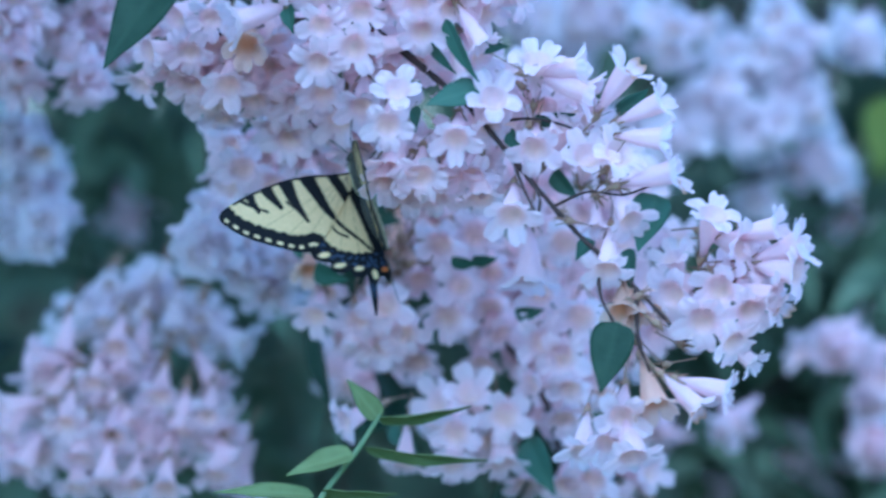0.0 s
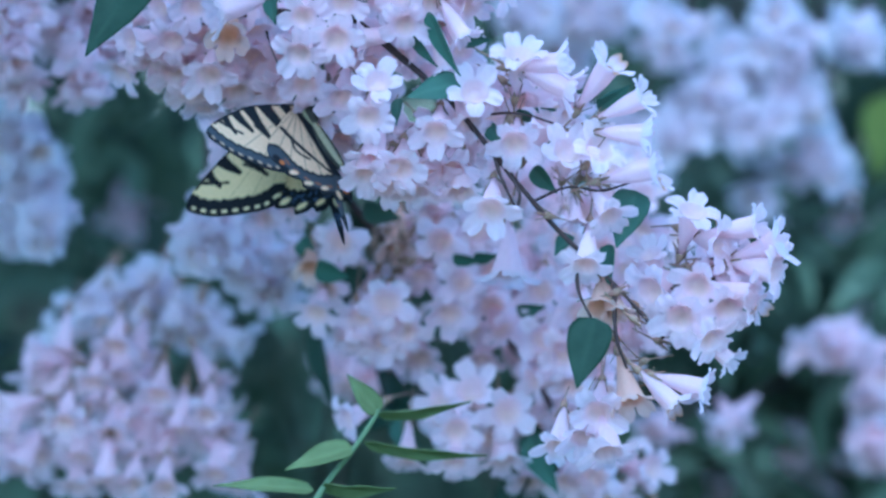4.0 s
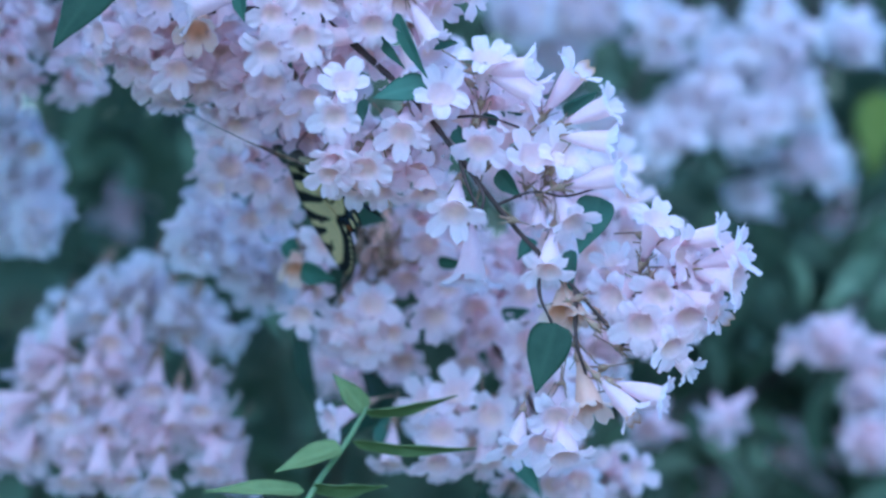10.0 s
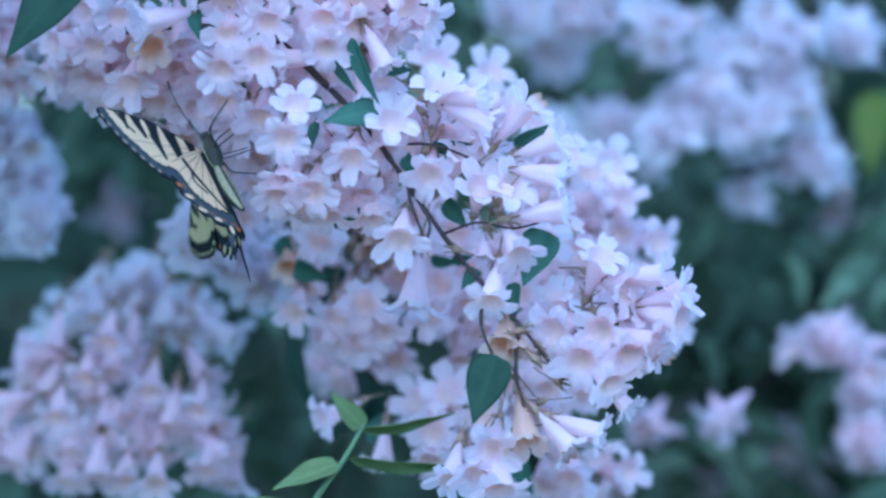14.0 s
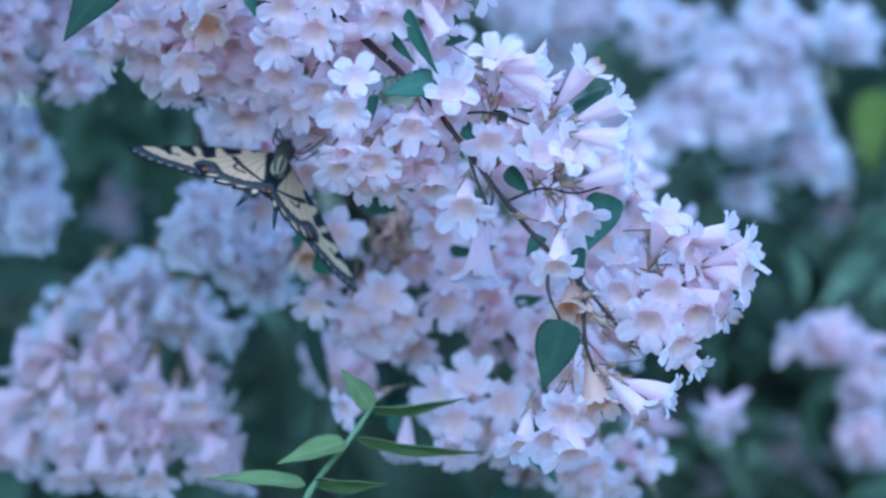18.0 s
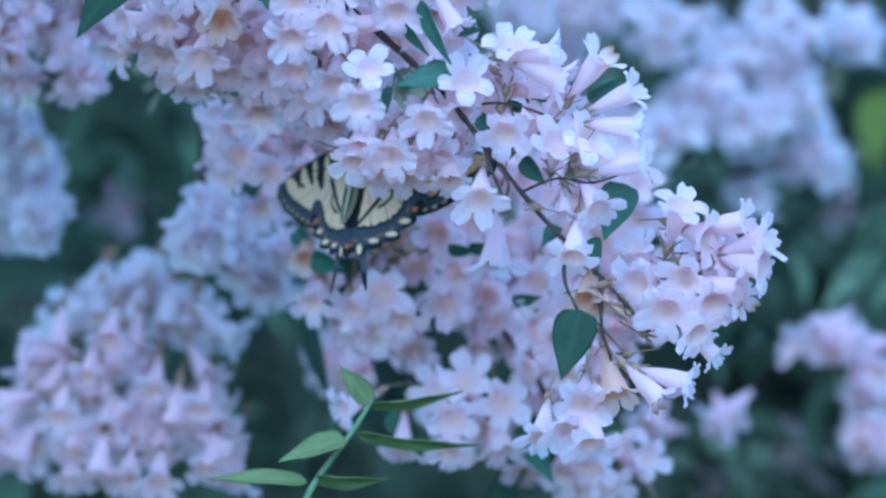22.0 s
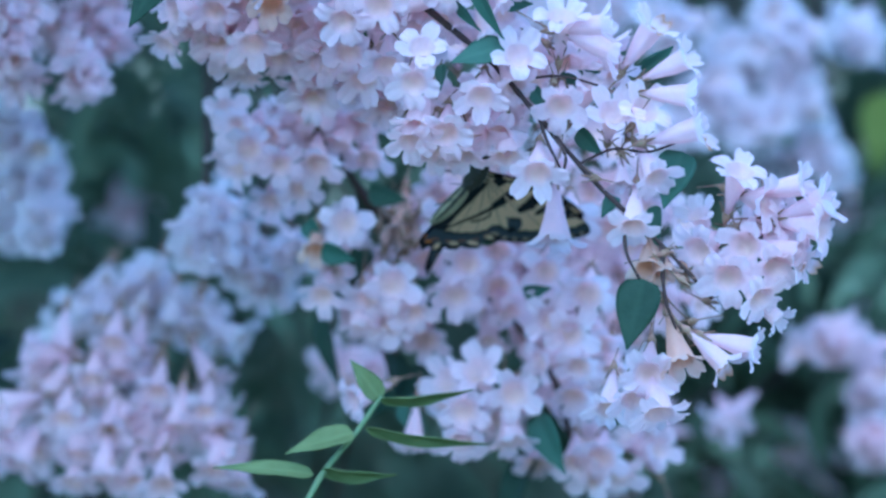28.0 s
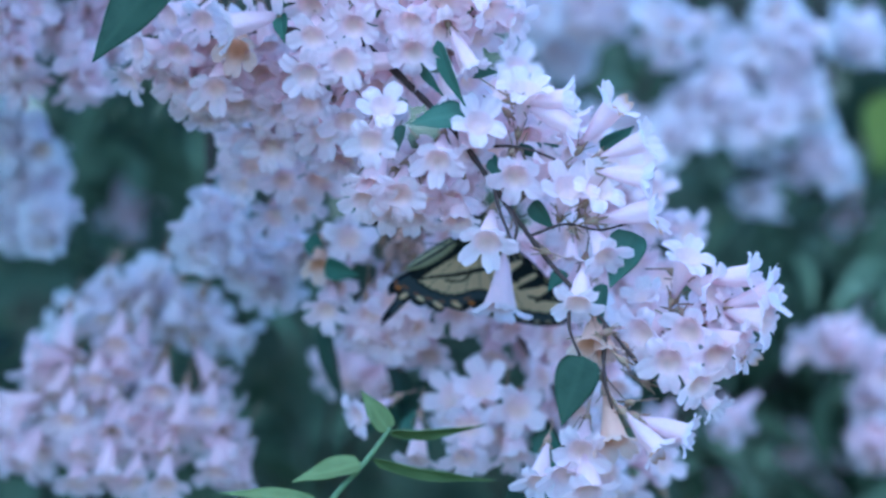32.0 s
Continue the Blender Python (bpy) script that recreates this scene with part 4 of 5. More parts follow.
for x, y, z, turn, face in [(0.046, -0.0016, 1.3148, 309, 30), (0.0473, -0.0058, 1.3221, 240, 16), (0.0525, 0.0026, 1.3145, 276, 35), (0.0642, -0.0042, 1.2773, 325, 9),
        (0.0716, 0.0029, 1.2715, 343, 49), (0.0568, 0.0011, 1.2729, 154, 49), (0.0648, -0.0003, 1.2654, 198, 45), (0.0641, 0.0027, 1.2807, 295, 28), (0.0591, -0.0016, 1.2865, 18, 8),
        (0.0244, 0.0021, 1.3473, 320, 19), (0.0253, 0.0009, 1.3358, 273, 37), (0.0493, -0.002, 1.3358, 14, 17), (0.0359, -0.004, 1.3087, 167, 34), (0.077, 0.0026, 1.2996, 108, 40),
        (0.0794, -0.0026, 1.2929, 32, 30), (0.0696, -0.0049, 1.2611, 34, 26)]:
    part("calyx", rng.choice(CALYXES), main_branch, facing(Vector((x, y, z)) - MAIN_BASE, way_of(turn, face), rng.uniform(0, 6)) @ Matrix.Scale(0.95, 4) @ Matrix.Translation((0, 0, 0.0135)))

# ---------------------------------------------------------------- the green shoot in front of the lower branch
SHOOT_BASE = Vector((-0.0482, 0.04, 1.2034))
shoot = thing("green_shoot", SHOOT_BASE, "young upright shoot with fresh light green leaves", "shoot")
part("stem", tube_mesh("stem", [Vector(p) - SHOOT_BASE for p in [(-0.0771, 0.04, 1.1626), (-0.0482, 0.04, 1.2034), (-0.0363, 0.04, 1.2255), (-0.0261, 0.04, 1.239), (-0.0197, 0.04, 1.2489),
        (-0.019, 0.04, 1.2501)]], 0.0012, 0.0006, GREEN_STEM, 8, 8, 0.06, 2), shoot)
for x, y, z, turn, face, roll, length, width in [(-0.0194, 0.04, 1.2492, 128.0, 10, 12, 0.0148, 0.0072), (-0.0197, 0.04, 1.2489, 2.0, 5, 66, 0.0284, 0.0077),
        (-0.0236, 0.04, 1.2402, -11.0, 10, 60, 0.0372, 0.0074), (-0.027, 0.04, 1.2385, -166.0, 15, 40, 0.0215, 0.0087), (-0.0387, 0.04, 1.2258, 173.0, 15, 45, 0.0304, 0.0067),
        (-0.0363, 0.04, 1.2272, -7.0, 10, 60, 0.0227, 0.0084)]:
    part("leaf", leaf_mesh("leaf", length, width, LEAF_FRESH, 0.35, 0.22, rows=14, wave=0.1), shoot, leaf_pose(Vector((x, y, z)) - SHOOT_BASE, way_of(turn, face), roll))

# ---------------------------------------------------------------- the butterfly
# wing outlines and markings in millimetres: outwards from the body, forwards
FORE_EDGE = [(0.5, 1.5), (4.6, 1.7), (14.3, 2.9), (22.5, 3.0), (32.0, 1.5), (39.7, -0.5), (44.2, -2.4), (45.5, -4.5), (44.0, -7.2), (39.0, -12.0), (31.1, -16.7), (24.6, -19.7), (19.5, -19.8), (10.0, -12.3), (1.1, -2.8)]
HIND_EDGE = [(0.8, 0.5), (7.0, -1.9), (19.9, -10.5), (23.9, -16.2), (21.0, -20.5), (20.5, -23.2), (17.6, -24.9), (15.6, -25.7), (15.9, -28.1), (12.4, -29.2),
        (10.1, -29.1), (9.7, -30.9), (6.9, -31.6), (5.3, -31.4), (5.7, -35.2), (6.3, -40.2), (6.5, -44.4), (4.8, -40.6), (3.4, -35.5), (1.6, -32.6), (0.2, -32.7),
        (-0.8, -34.5), (-2.5, -31.7), (-2.2, -27.5), (-1.5, -21.2), (-0.9, -12.2)]
FORE_STRIPES = [(1.5, 0.5, [(34.4, 1.9), (33.8, -1.3), (32.9, -4.9)]), (0.5, 0.35, [(37.0, -0.6), (34.0, -3.0), (30.1, -5.6)]), (1.9, 0.7, [(28.7, 2.7), (27.5, -1.0), (25.6, -4.9)]),
        (2.3, 0.5, [(21.9, 3.9), (21.2, -2.1), (20.2, -6.4), (18.7, -10.9)]), (0.4, 0.3, [(23.3, -3.7), (21.2, -6.4)]), (2.3, 0.9, [(15.0, 3.7), (13.3, -2.5), (11.8, -8.0), (10.5, -11.3)]),
        (1.5, 1.2, [(6.5, 1.5), (4.1, -6.8), (2.8, -13.9), (2.0, -20.1)])]
HIND_STRIPES = [(0.7, 0.35, [(13.0, -7.5), (9.1, -14.0), (3.5, -21.1), (0.8, -24.8)]), (1.6, 2.2, [(1.9, -3.0), (-0.1, -15.0), (-1.4, -23.6), (-2.5, -29.9)]),
        (0.35, 0.35, [(11.4, -11.6), (11.7, -14.7), (10.1, -17.0), (7.8, -18.4)])]
FORE_OUTER = [(45.5, -4.5), (44.0, -7.2), (39.0, -12.0), (31.1, -16.7), (24.6, -19.7), (19.5, -19.8)]
HIND_OUTER = [(21.4, -17.9), (19.7, -22.3), (15.9, -27.1), (10.5, -30.1), (5.4, -31.7), (-1.6, -32.2)]
HIND_SPOTS = [(19.8, -19.2, 1.1, 0.8, 1), (16.9, -22.8, 1.9, 0.9, 0), (13.0, -26.8, 2.0, 0.8, 0), (7.3, -28.8, 1.6, 0.8, 0), (2.8, -31.5, 0.9, 1.6, 0),
        (-0.8, -30.4, 1.2, 0.8, 1)]
VEINS = [[(2, 0), (39.0, -12.0)], [(2, 0), (31.1, -16.7)], [(2, 0), (24.6, -19.7)], [(2, 0), (19.8, -23.6)], [(2, 0), (14.0, -28.2)], [(2, 0), (6.9, -30.7)], [(2, 0),
        (1.7, -32.5)]]


def near_line(p, line):
    """Distance of points from a polyline, and how far along it they lie (0 to 1)."""
    best, along = np.full(len(p), 1e9), np.zeros(len(p))
    q = np.array(line, dtype=float)
    steps = np.concatenate(([0], np.cumsum(np.linalg.norm(np.diff(q, axis=0), axis=1))))
    for i in range(len(q) - 1):
        d = q[i + 1] - q[i]
        s = np.clip(((p - q[i]) @ d) / (d @ d), 0, 1)
        dist = np.linalg.norm(p - q[i] - s[:, None] * d, axis=1)
        use = dist < best
        best[use] = dist[use]
        along[use] = ((steps[i] + s * (steps[i + 1] - steps[i])) / steps[-1])[use]
    return best, along


def soft_step(edge, x, blur=0.35):
    return np.clip((edge - x) / blur + 0.5, 0, 1)[:, None]


def curve2(points, steps=6, closed=False):
    pts = [Vector((a, f, 0)) for a, f in points]
    return [(v.x, v.y) for v in smooth_path(pts, steps)]


def wing_colours(p, fore, upper):
    """The pattern of yellow, black bands, pale and orange spots at points p of a wing."""
    wobble = np.array([noise.noise((a * 0.9, f * 0.9, 3.0)) for a, f in p])
    yellow = np.array((0.72, 0.57, 0.30)) if upper else np.array((0.81, 0.585, 0.37))
    black = np.array((0.012, 0.012, 0.014)) if upper else np.array((0.022, 0.024, 0.028))
    grey = np.array((0.097, 0.107, 0.122))
    orange = np.array((0.58, 0.2, 0.055))
    c = np.tile(yellow, (len(p), 1)) * (1 + 0.07 * wobble[:, None])
    thin = 1.15 if upper else 1.3
    for w0, w1, line in (FORE_STRIPES if fore else HIND_STRIPES):
        d, s = near_line(p, curve2(line, 4))
        k = soft_step((w0 + (w1 - w0) * s) * thin + 0.22 * wobble, d)
        c = c * (1 - k) + black * k
    for line in VEINS:
        d, s = near_line(p, line)
        k = soft_step(0.10 if upper else 0.13, d, 0.3) * (0.5 if upper else 0.75)
        c = c * (1 - k) + black * k
    outer = curve2(FORE_OUTER if fore else HIND_OUTER, 6)
    d, s = near_line(p, outer)
    broad = (5.2 if fore else 5.6 + 2.6 * s) + 0.35 * wobble + 0.25 * np.sin(s * 50)
    k = soft_step(broad, d, 0.5)
    c = c * (1 - k) + black * k
    if not fore:
        # the slender tail is black
        k = soft_step(-32.6, p[:, 1], 0.6)
        c = c * (1 - k) + black * k
    if not upper:
        k = soft_step(broad - 0.9, d, 0.6) * soft_step(-1.6, -d, 0.5) * 0.8
        c = c * (1 - k) + grey * k
    elif not fore:
        k = soft_step(broad - 1.2, d, 0.8) * soft_step(-2.6, -d, 0.8) * np.clip(wobble * 2, 0, 0.5)[:, None]
        c = c * (1 - k) + np.array((0.10, 0.14, 0.25)) * k
    if fore:
        row = soft_step(0.5, np.abs(d - 1.5), 0.3) * soft_step(0.24, np.abs((s * 8.6) % 1 - 0.5), 0.14)
        row *= 1.0 if upper else 0.5
        c = c * (1 - row) + yellow * 1.15 * row
        edge, _ = near_line(p, curve2(FORE_EDGE[:6], 6))
        k = soft_step(0.75, edge, 0.4)
        c = c * (1 - k) + black * k
    else:
        for a, f, ra, rf, hot in HIND_SPOTS:
            q = np.hypot((p[:, 0] - a) / ra, (p[:, 1] - f) / rf)
            k = soft_step(1.0, q, 0.4)
            c = c * (1 - k) + (orange if hot else yellow * 1.1) * k
        if not upper:
            row = soft_step(0.45, np.abs(d - 3.3), 0.4) * soft_step(0.26, np.abs((s * 6.0) % 1 - 0.5), 0.2)
            c = c * (1 - 0.45 * row) + orange * 0.45 * row
    return np.clip(c, 0, 1)


def wing_mesh(name, edge, fore, side):
    """One wing: two skins of fine scales with a rim between them; it lies flat, its root at the origin, and side is 1 for the left."""
    from mathutils.geometry import delaunay_2d_cdt
    rim = curve2(list(edge) + [edge[0]], 7)[:-1]
    pol = np.array(rim)
    lo, hi = pol.min(0), pol.max(0)
    grid = np.array([(a, f) for a in np.arange(lo[0], hi[0], 0.42) for f in np.arange(lo[1], hi[1], 0.42)])
    grid += np.random.RandomState(4).uniform(-0.06, 0.06, grid.shape)
    inside = np.zeros(len(grid), dtype=bool)
    for i in range(len(pol)):
        (x0, y0), (x1, y1) = pol[i - 1], pol[i]
        cross = ((y0 > grid[:, 1]) != (y1 > grid[:, 1]))
        inside ^= cross & (grid[:, 0] < (x1 - x0) * (grid[:, 1] - y0) / (y1 - y0 + 1e-12) + x0)
    keep = grid[inside & (near_line(grid, rim + [rim[0]])[0] > 0.2)]
    n = len(rim)
    verts2 = [Vector(v) for v in rim] + [Vector(v) for v in keep]
    out, _, faces, _, _, _ = delaunay_2d_cdt(verts2, [(i, (i + 1) % n) for i in range(n)], [], 1, 1e-5)
    p = np.array([(v.x, v.y) for v in out])
    m = len(p)
    camber = 0.022 * p[:, 0] - 0.0009 * p[:, 0] ** 2 + 0.06 * np.sin(p[:, 0] * 0.5 + p[:, 1] * 0.35)
    half = 0.07
    verts = [(f * 0.001, side * a * 0.001, (z + h) * 0.001) for h in (half, -half) for (a, f), z in zip(p, camber)]
    zones = np.vstack((wing_colours(p, fore, True), wing_colours(p, fore, False)))
    tris = []
    edges = {}
    for face in faces:
        face = tuple(face)
        (x0, y0), (x1, y1), (x2, y2) = p[face[0]], p[face[1]], p[face[2]]
        up = ((x1 - x0) * (y2 - y0) - (x2 - x0) * (y1 - y0)) * -side > 0
        face = face if up else face[::-1]
        tris.append(face)
        tris.append(tuple(i + m for i in face[::-1]))
        for i in range(3):
            a, b = face[i], face[(i + 1) % 3]
            edges[(a, b)] = 1
    for a, b in edges:
        if (b, a) not in edges:
            tris.append((b, a, a + m, b + m))
    return mesh_from(name, verts, tris, [WING], zones)


def lathe(name, rows, mat, sides=12, ripple=0.0, stripes=None):
    """A body of rings along x: x, radius, height above the axis."""
    verts, faces, index = [], [], []
    for x, r, z in rows:
        for k in range(sides):
            a = math.tau * k / sides
            rr = r * (1 + ripple * noise.noise((x * 900, math.cos(a) * 2, math.sin(a) * 2)))
            verts.append((x, rr * math.cos(a), z + rr * math.sin(a)))
    n = len(rows)
    for i in range(n - 1):
        for k in range(sides):
            j = (k + 1) % sides
            faces.append((i * sides + k, i * sides + j, (i + 1) * sides + j, (i + 1) * sides + k))
            index.append(1 if stripes and k in stripes else 0)
    faces += [tuple(range(sides)), tuple((n - 1) * sides + k for k in range(sides))[::-1]]
    index += [0, 0]
    return mesh_from(name, verts, faces, [mat, INSECT_PALE], None, index)


def build_butterfly():
    b = thing("butterfly", (0, 0.04, 1.3), "yellow and black striped swallowtail butterfly clinging to the blossoms", "butterfly")
    chest = [(0.0055 - 0.0115 * s, 0.0031 * math.sin(math.pi * (0.12 + 0.8 * s)) ** 0.6, 0) for s in [i / 9 for i in range(10)]]
    part("thorax", lathe("thorax", chest, INSECT, 14, 0.12, (2, 5)), b)
    tail = [(-0.0055 - 0.0175 * s, 0.0024 * (math.sin(math.pi * (0.16 + 0.8 * s)) ** 0.6) * (1 + 0.06 * math.cos(s * 44)), -0.0025 * s * s) for s in [i / 22 for i in range(23)]]
    part("abdomen", lathe("abdomen", tail, INSECT, 14, 0.05, (0, 6, 7, 13, 9, 11)), b)
    top = [(0.0085 - 0.0036 * s, 0.0017 * math.sin(math.pi * (0.1 + 0.85 * s)) ** 0.5, 0.0) for s in [i / 6 for i in range(7)]]
    part("head", lathe("head", top, INSECT, 12, 0.08), b)
    ball = [(0.0010 * math.cos(math.pi * s), max(0.0010 * math.sin(math.pi * s), 0.00005), 0) for s in [i / 7 for i in range(8)]]
    for side in (1, -1):
        part("eye", lathe("eye", ball, EYE_MAT, 10), b, Matrix.Translation((0.0069, side * 0.0013, 0.0003)))
        points = [(0.0082, side * 0.0006, 0.0008), (0.0125, side * 0.003, 0.0025), (0.0175, side * 0.0062, 0.0035), (0.022, side * 0.0085, 0.0036)]
        antenna = part("antenna", tube_mesh("antenna", points, 0.00016, 0.0002, INSECT, 6, 6, 0.05), b)
        part("club", tube_mesh("club", [points[-1], (0.0232, side * 0.0091, 0.0035), (0.0245, side * 0.0096, 0.0033)], 0.0003, 0.00042, INSECT, 4, 7, 0.05), antenna)
        for k, (x, reach) in enumerate(((0.003, 0.006), (0.0, 0.001), (-0.0025, -0.005))):
            leg = [(x, side * 0.0018, -0.002), (x + reach * 0.5, side * 0.005, -0.0032), (x + reach, side * 0.0068, -0.0085), (x + reach * 1.25, side * 0.0078, -0.0115)]
            part("leg", tube_mesh("leg", leg, 0.00028, 0.00015, INSECT, 4, 6, 0.1), b)
    part("proboscis", tube_mesh("proboscis", [(0.008, 0, -0.0008), (0.0105, 0, -0.004), (0.0098, 0, -0.0095)], 0.0002, 0.00012, INSECT, 5, 6, 0.05), b)
    wings = {}
    for side, key in ((1, "left"), (-1, "right")):
        for kind, edge, fore in (("forewing", FORE_EDGE, True), ("hindwing", HIND_EDGE, False)):
            wings[kind, key] = part(kind, wing_mesh(kind, edge, fore, side), b)
    return b, wings


butterfly, wings = build_butterfly()



# ---------------------------------------------------------------- what moves
def motions():
    """Rows of seconds, place and turn: the main branch, the lower branch, the shoot, the butterfly and its wings."""
    walk(main_branch, [(t, pose(x, MAIN_BASE.y, z, 0, turn, 0)) for t, x, z, turn in [(0.0, 0.01504, 1.34529, 0.00), (0.5, 0.00424, 1.34104, 2.31), (1.0, 0.01652, 1.34461, -0.34), (1.5, 0.00733, 1.34446, 0.69),
        (2.0, 0.00764, 1.34212, 0.68), (2.5, 0.01575, 1.34502, 0.13), (3.0, 0.00485, 1.34237, 1.38), (3.5, 0.00803, 1.34525, 0.80),
        (5.5, 0.01121, 1.34781, 1.69), (6.0, 0.00824, 1.34506, 1.84), (6.5, 0.00934, 1.34786, 1.53), (7.0, 0.00687, 1.34447, 1.97),
        (7.5, 0.00802, 1.34518, 2.01), (8.0, 0.00423, 1.34433, 2.19), (8.5, 0.00293, 1.34229, 2.81), (9.0, 0.00217, 1.34277, 2.83),
        (9.5, -0.00058, 1.34380, 2.85), (10.0, 0.00170, 1.34507, 2.38), (10.5, -0.00047, 1.34319, 3.03), (11.0, -0.00243, 1.34134, 3.30),
        (11.5, 0.00133, 1.33980, 3.42), (12.0, -0.00641, 1.33737, 5.59), (12.5, -0.02163, 1.33632, 7.01), (13.0, -0.02388, 1.32745, 8.38),
        (13.5, -0.02695, 1.32739, 9.23), (14.0, -0.01190, 1.33706, 4.99), (14.5, -0.00806, 1.33473, 4.29), (16.5, 0.01052, 1.34689, 1.99),
        (17.0, 0.01025, 1.34663, 1.67), (17.5, 0.00867, 1.34792, 1.91), (18.0, 0.00572, 1.34543, 2.85), (18.5, 0.01246, 1.35051, 0.66),
        (19.0, 0.00986, 1.35038, 1.76), (19.5, 0.01071, 1.34772, 2.16), (20.0, 0.01035, 1.34923, 1.70), (20.5, 0.00898, 1.34714, 2.16),
        (21.0, 0.01087, 1.34762, 2.08), (21.5, 0.00913, 1.34769, 2.03), (22.0, 0.00885, 1.34839, 2.13), (22.5, 0.00996, 1.34707, 1.94),
        (23.0, 0.00900, 1.34741, 2.16), (23.5, 0.00969, 1.34568, 2.18), (24.0, 0.01282, 1.34625, 1.45), (24.5, 0.00508, 1.34160, 3.34),
        (25.0, 0.01256, 1.34462, 1.67), (25.5, 0.00905, 1.34174, 2.88), (27.5, 0.02312, 1.34939, 1.44), (28.0, 0.02334, 1.35649, -0.21),
        (28.5, 0.02388, 1.35402, 0.83), (29.0, 0.02280, 1.35567, 1.11), (29.5, 0.02069, 1.35572, 1.30), (30.0, 0.02627, 1.35037, 1.28),
        (30.5, 0.02436, 1.34748, 2.05), (31.0, 0.02469, 1.34646, 1.85), (31.5, 0.01792, 1.33964, 2.15), (32.0, 0.01074, 1.33689, 4.63)]])
    walk(low_branch, [(t, pose(x, LOW_BASE.y, z, 0, turn, 0)) for t, x, z, turn in [(0.0, -0.01199, 1.27237, 0.0), (0.5, -0.0106, 1.27237, -0.22), (1.0, -0.01043, 1.27376, -0.25),
        (1.5, -0.01043, 1.27428, -0.25), (2.0, -0.01008, 1.27376, -0.3), (2.5, -0.00904, 1.27393, -0.46), (3.0, -0.01078, 1.27289, -0.19), (3.5, -0.01112, 1.27271, -0.14),
        (5.5, -0.01112, 1.27358, -0.14), (6.0, -0.01147, 1.27306, -0.08), (6.5, -0.01147, 1.27358, -0.08), (7.0, -0.01112, 1.27306, -0.14), (7.5, -0.0113, 1.27306, -0.11),
        (8.0, -0.01217, 1.27237, 0.03), (8.5, -0.01321, 1.2715, 0.19), (9.0, -0.01304, 1.2715, 0.16), (9.5, -0.01373, 1.27115, 0.27), (10.0, -0.01408, 1.27115, 0.33),
        (10.5, -0.01495, 1.27098, 0.46), (11.0, -0.01495, 1.27063, 0.46), (11.5, -0.0139, 1.27045, 0.3), (12.0, -0.01616, 1.26819, 0.65), (12.5, -0.02207, 1.26576, 1.58),
        (13.0, -0.02416, 1.26472, 1.91), (13.5, -0.01912, 1.26872, 1.12), (14.0, -0.01547, 1.2715, 0.55), (14.5, -0.01408, 1.27115, 0.33), (16.5, -0.00921, 1.2748, -0.44),
        (17.0, -0.00939, 1.27428, -0.41), (17.5, -0.00939, 1.27341, -0.41), (18.0, -0.00904, 1.27358, -0.46), (18.5, -0.00904, 1.27428, -0.46), (19.0, -0.00869, 1.27463, -0.52),
        (19.5, -0.00921, 1.27428, -0.44), (20.0, -0.00921, 1.2741, -0.44), (20.5, -0.01025, 1.27393, -0.27), (21.0, -0.00973, 1.27358, -0.35), (21.5, -0.01043, 1.27393, -0.25),
        (22.0, -0.01078, 1.27428, -0.19), (22.5, -0.01078, 1.27393, -0.19), (23.0, -0.01095, 1.27393, -0.16), (23.5, -0.01095, 1.27393, -0.16), (24.0, -0.00973, 1.27463, -0.35),
        (24.5, -0.01043, 1.27428, -0.25), (25.0, -0.01112, 1.2741, -0.14), (25.5, -0.01078, 1.2741, -0.19), (27.5, -0.00956, 1.27497, -0.38), (28.0, -0.00869, 1.27741, -0.52),
        (28.5, -0.00852, 1.27741, -0.55), (29.0, -0.00817, 1.27775, -0.6), (29.5, -0.00713, 1.27967, -0.76), (30.0, -0.00626, 1.27932, -0.9), (30.5, -0.00765, 1.27688, -0.68),
        (31.0, -0.00765, 1.27636, -0.68), (31.5, -0.00817, 1.2748, -0.6), (32.0, -0.00852, 1.27306, -0.55)]])
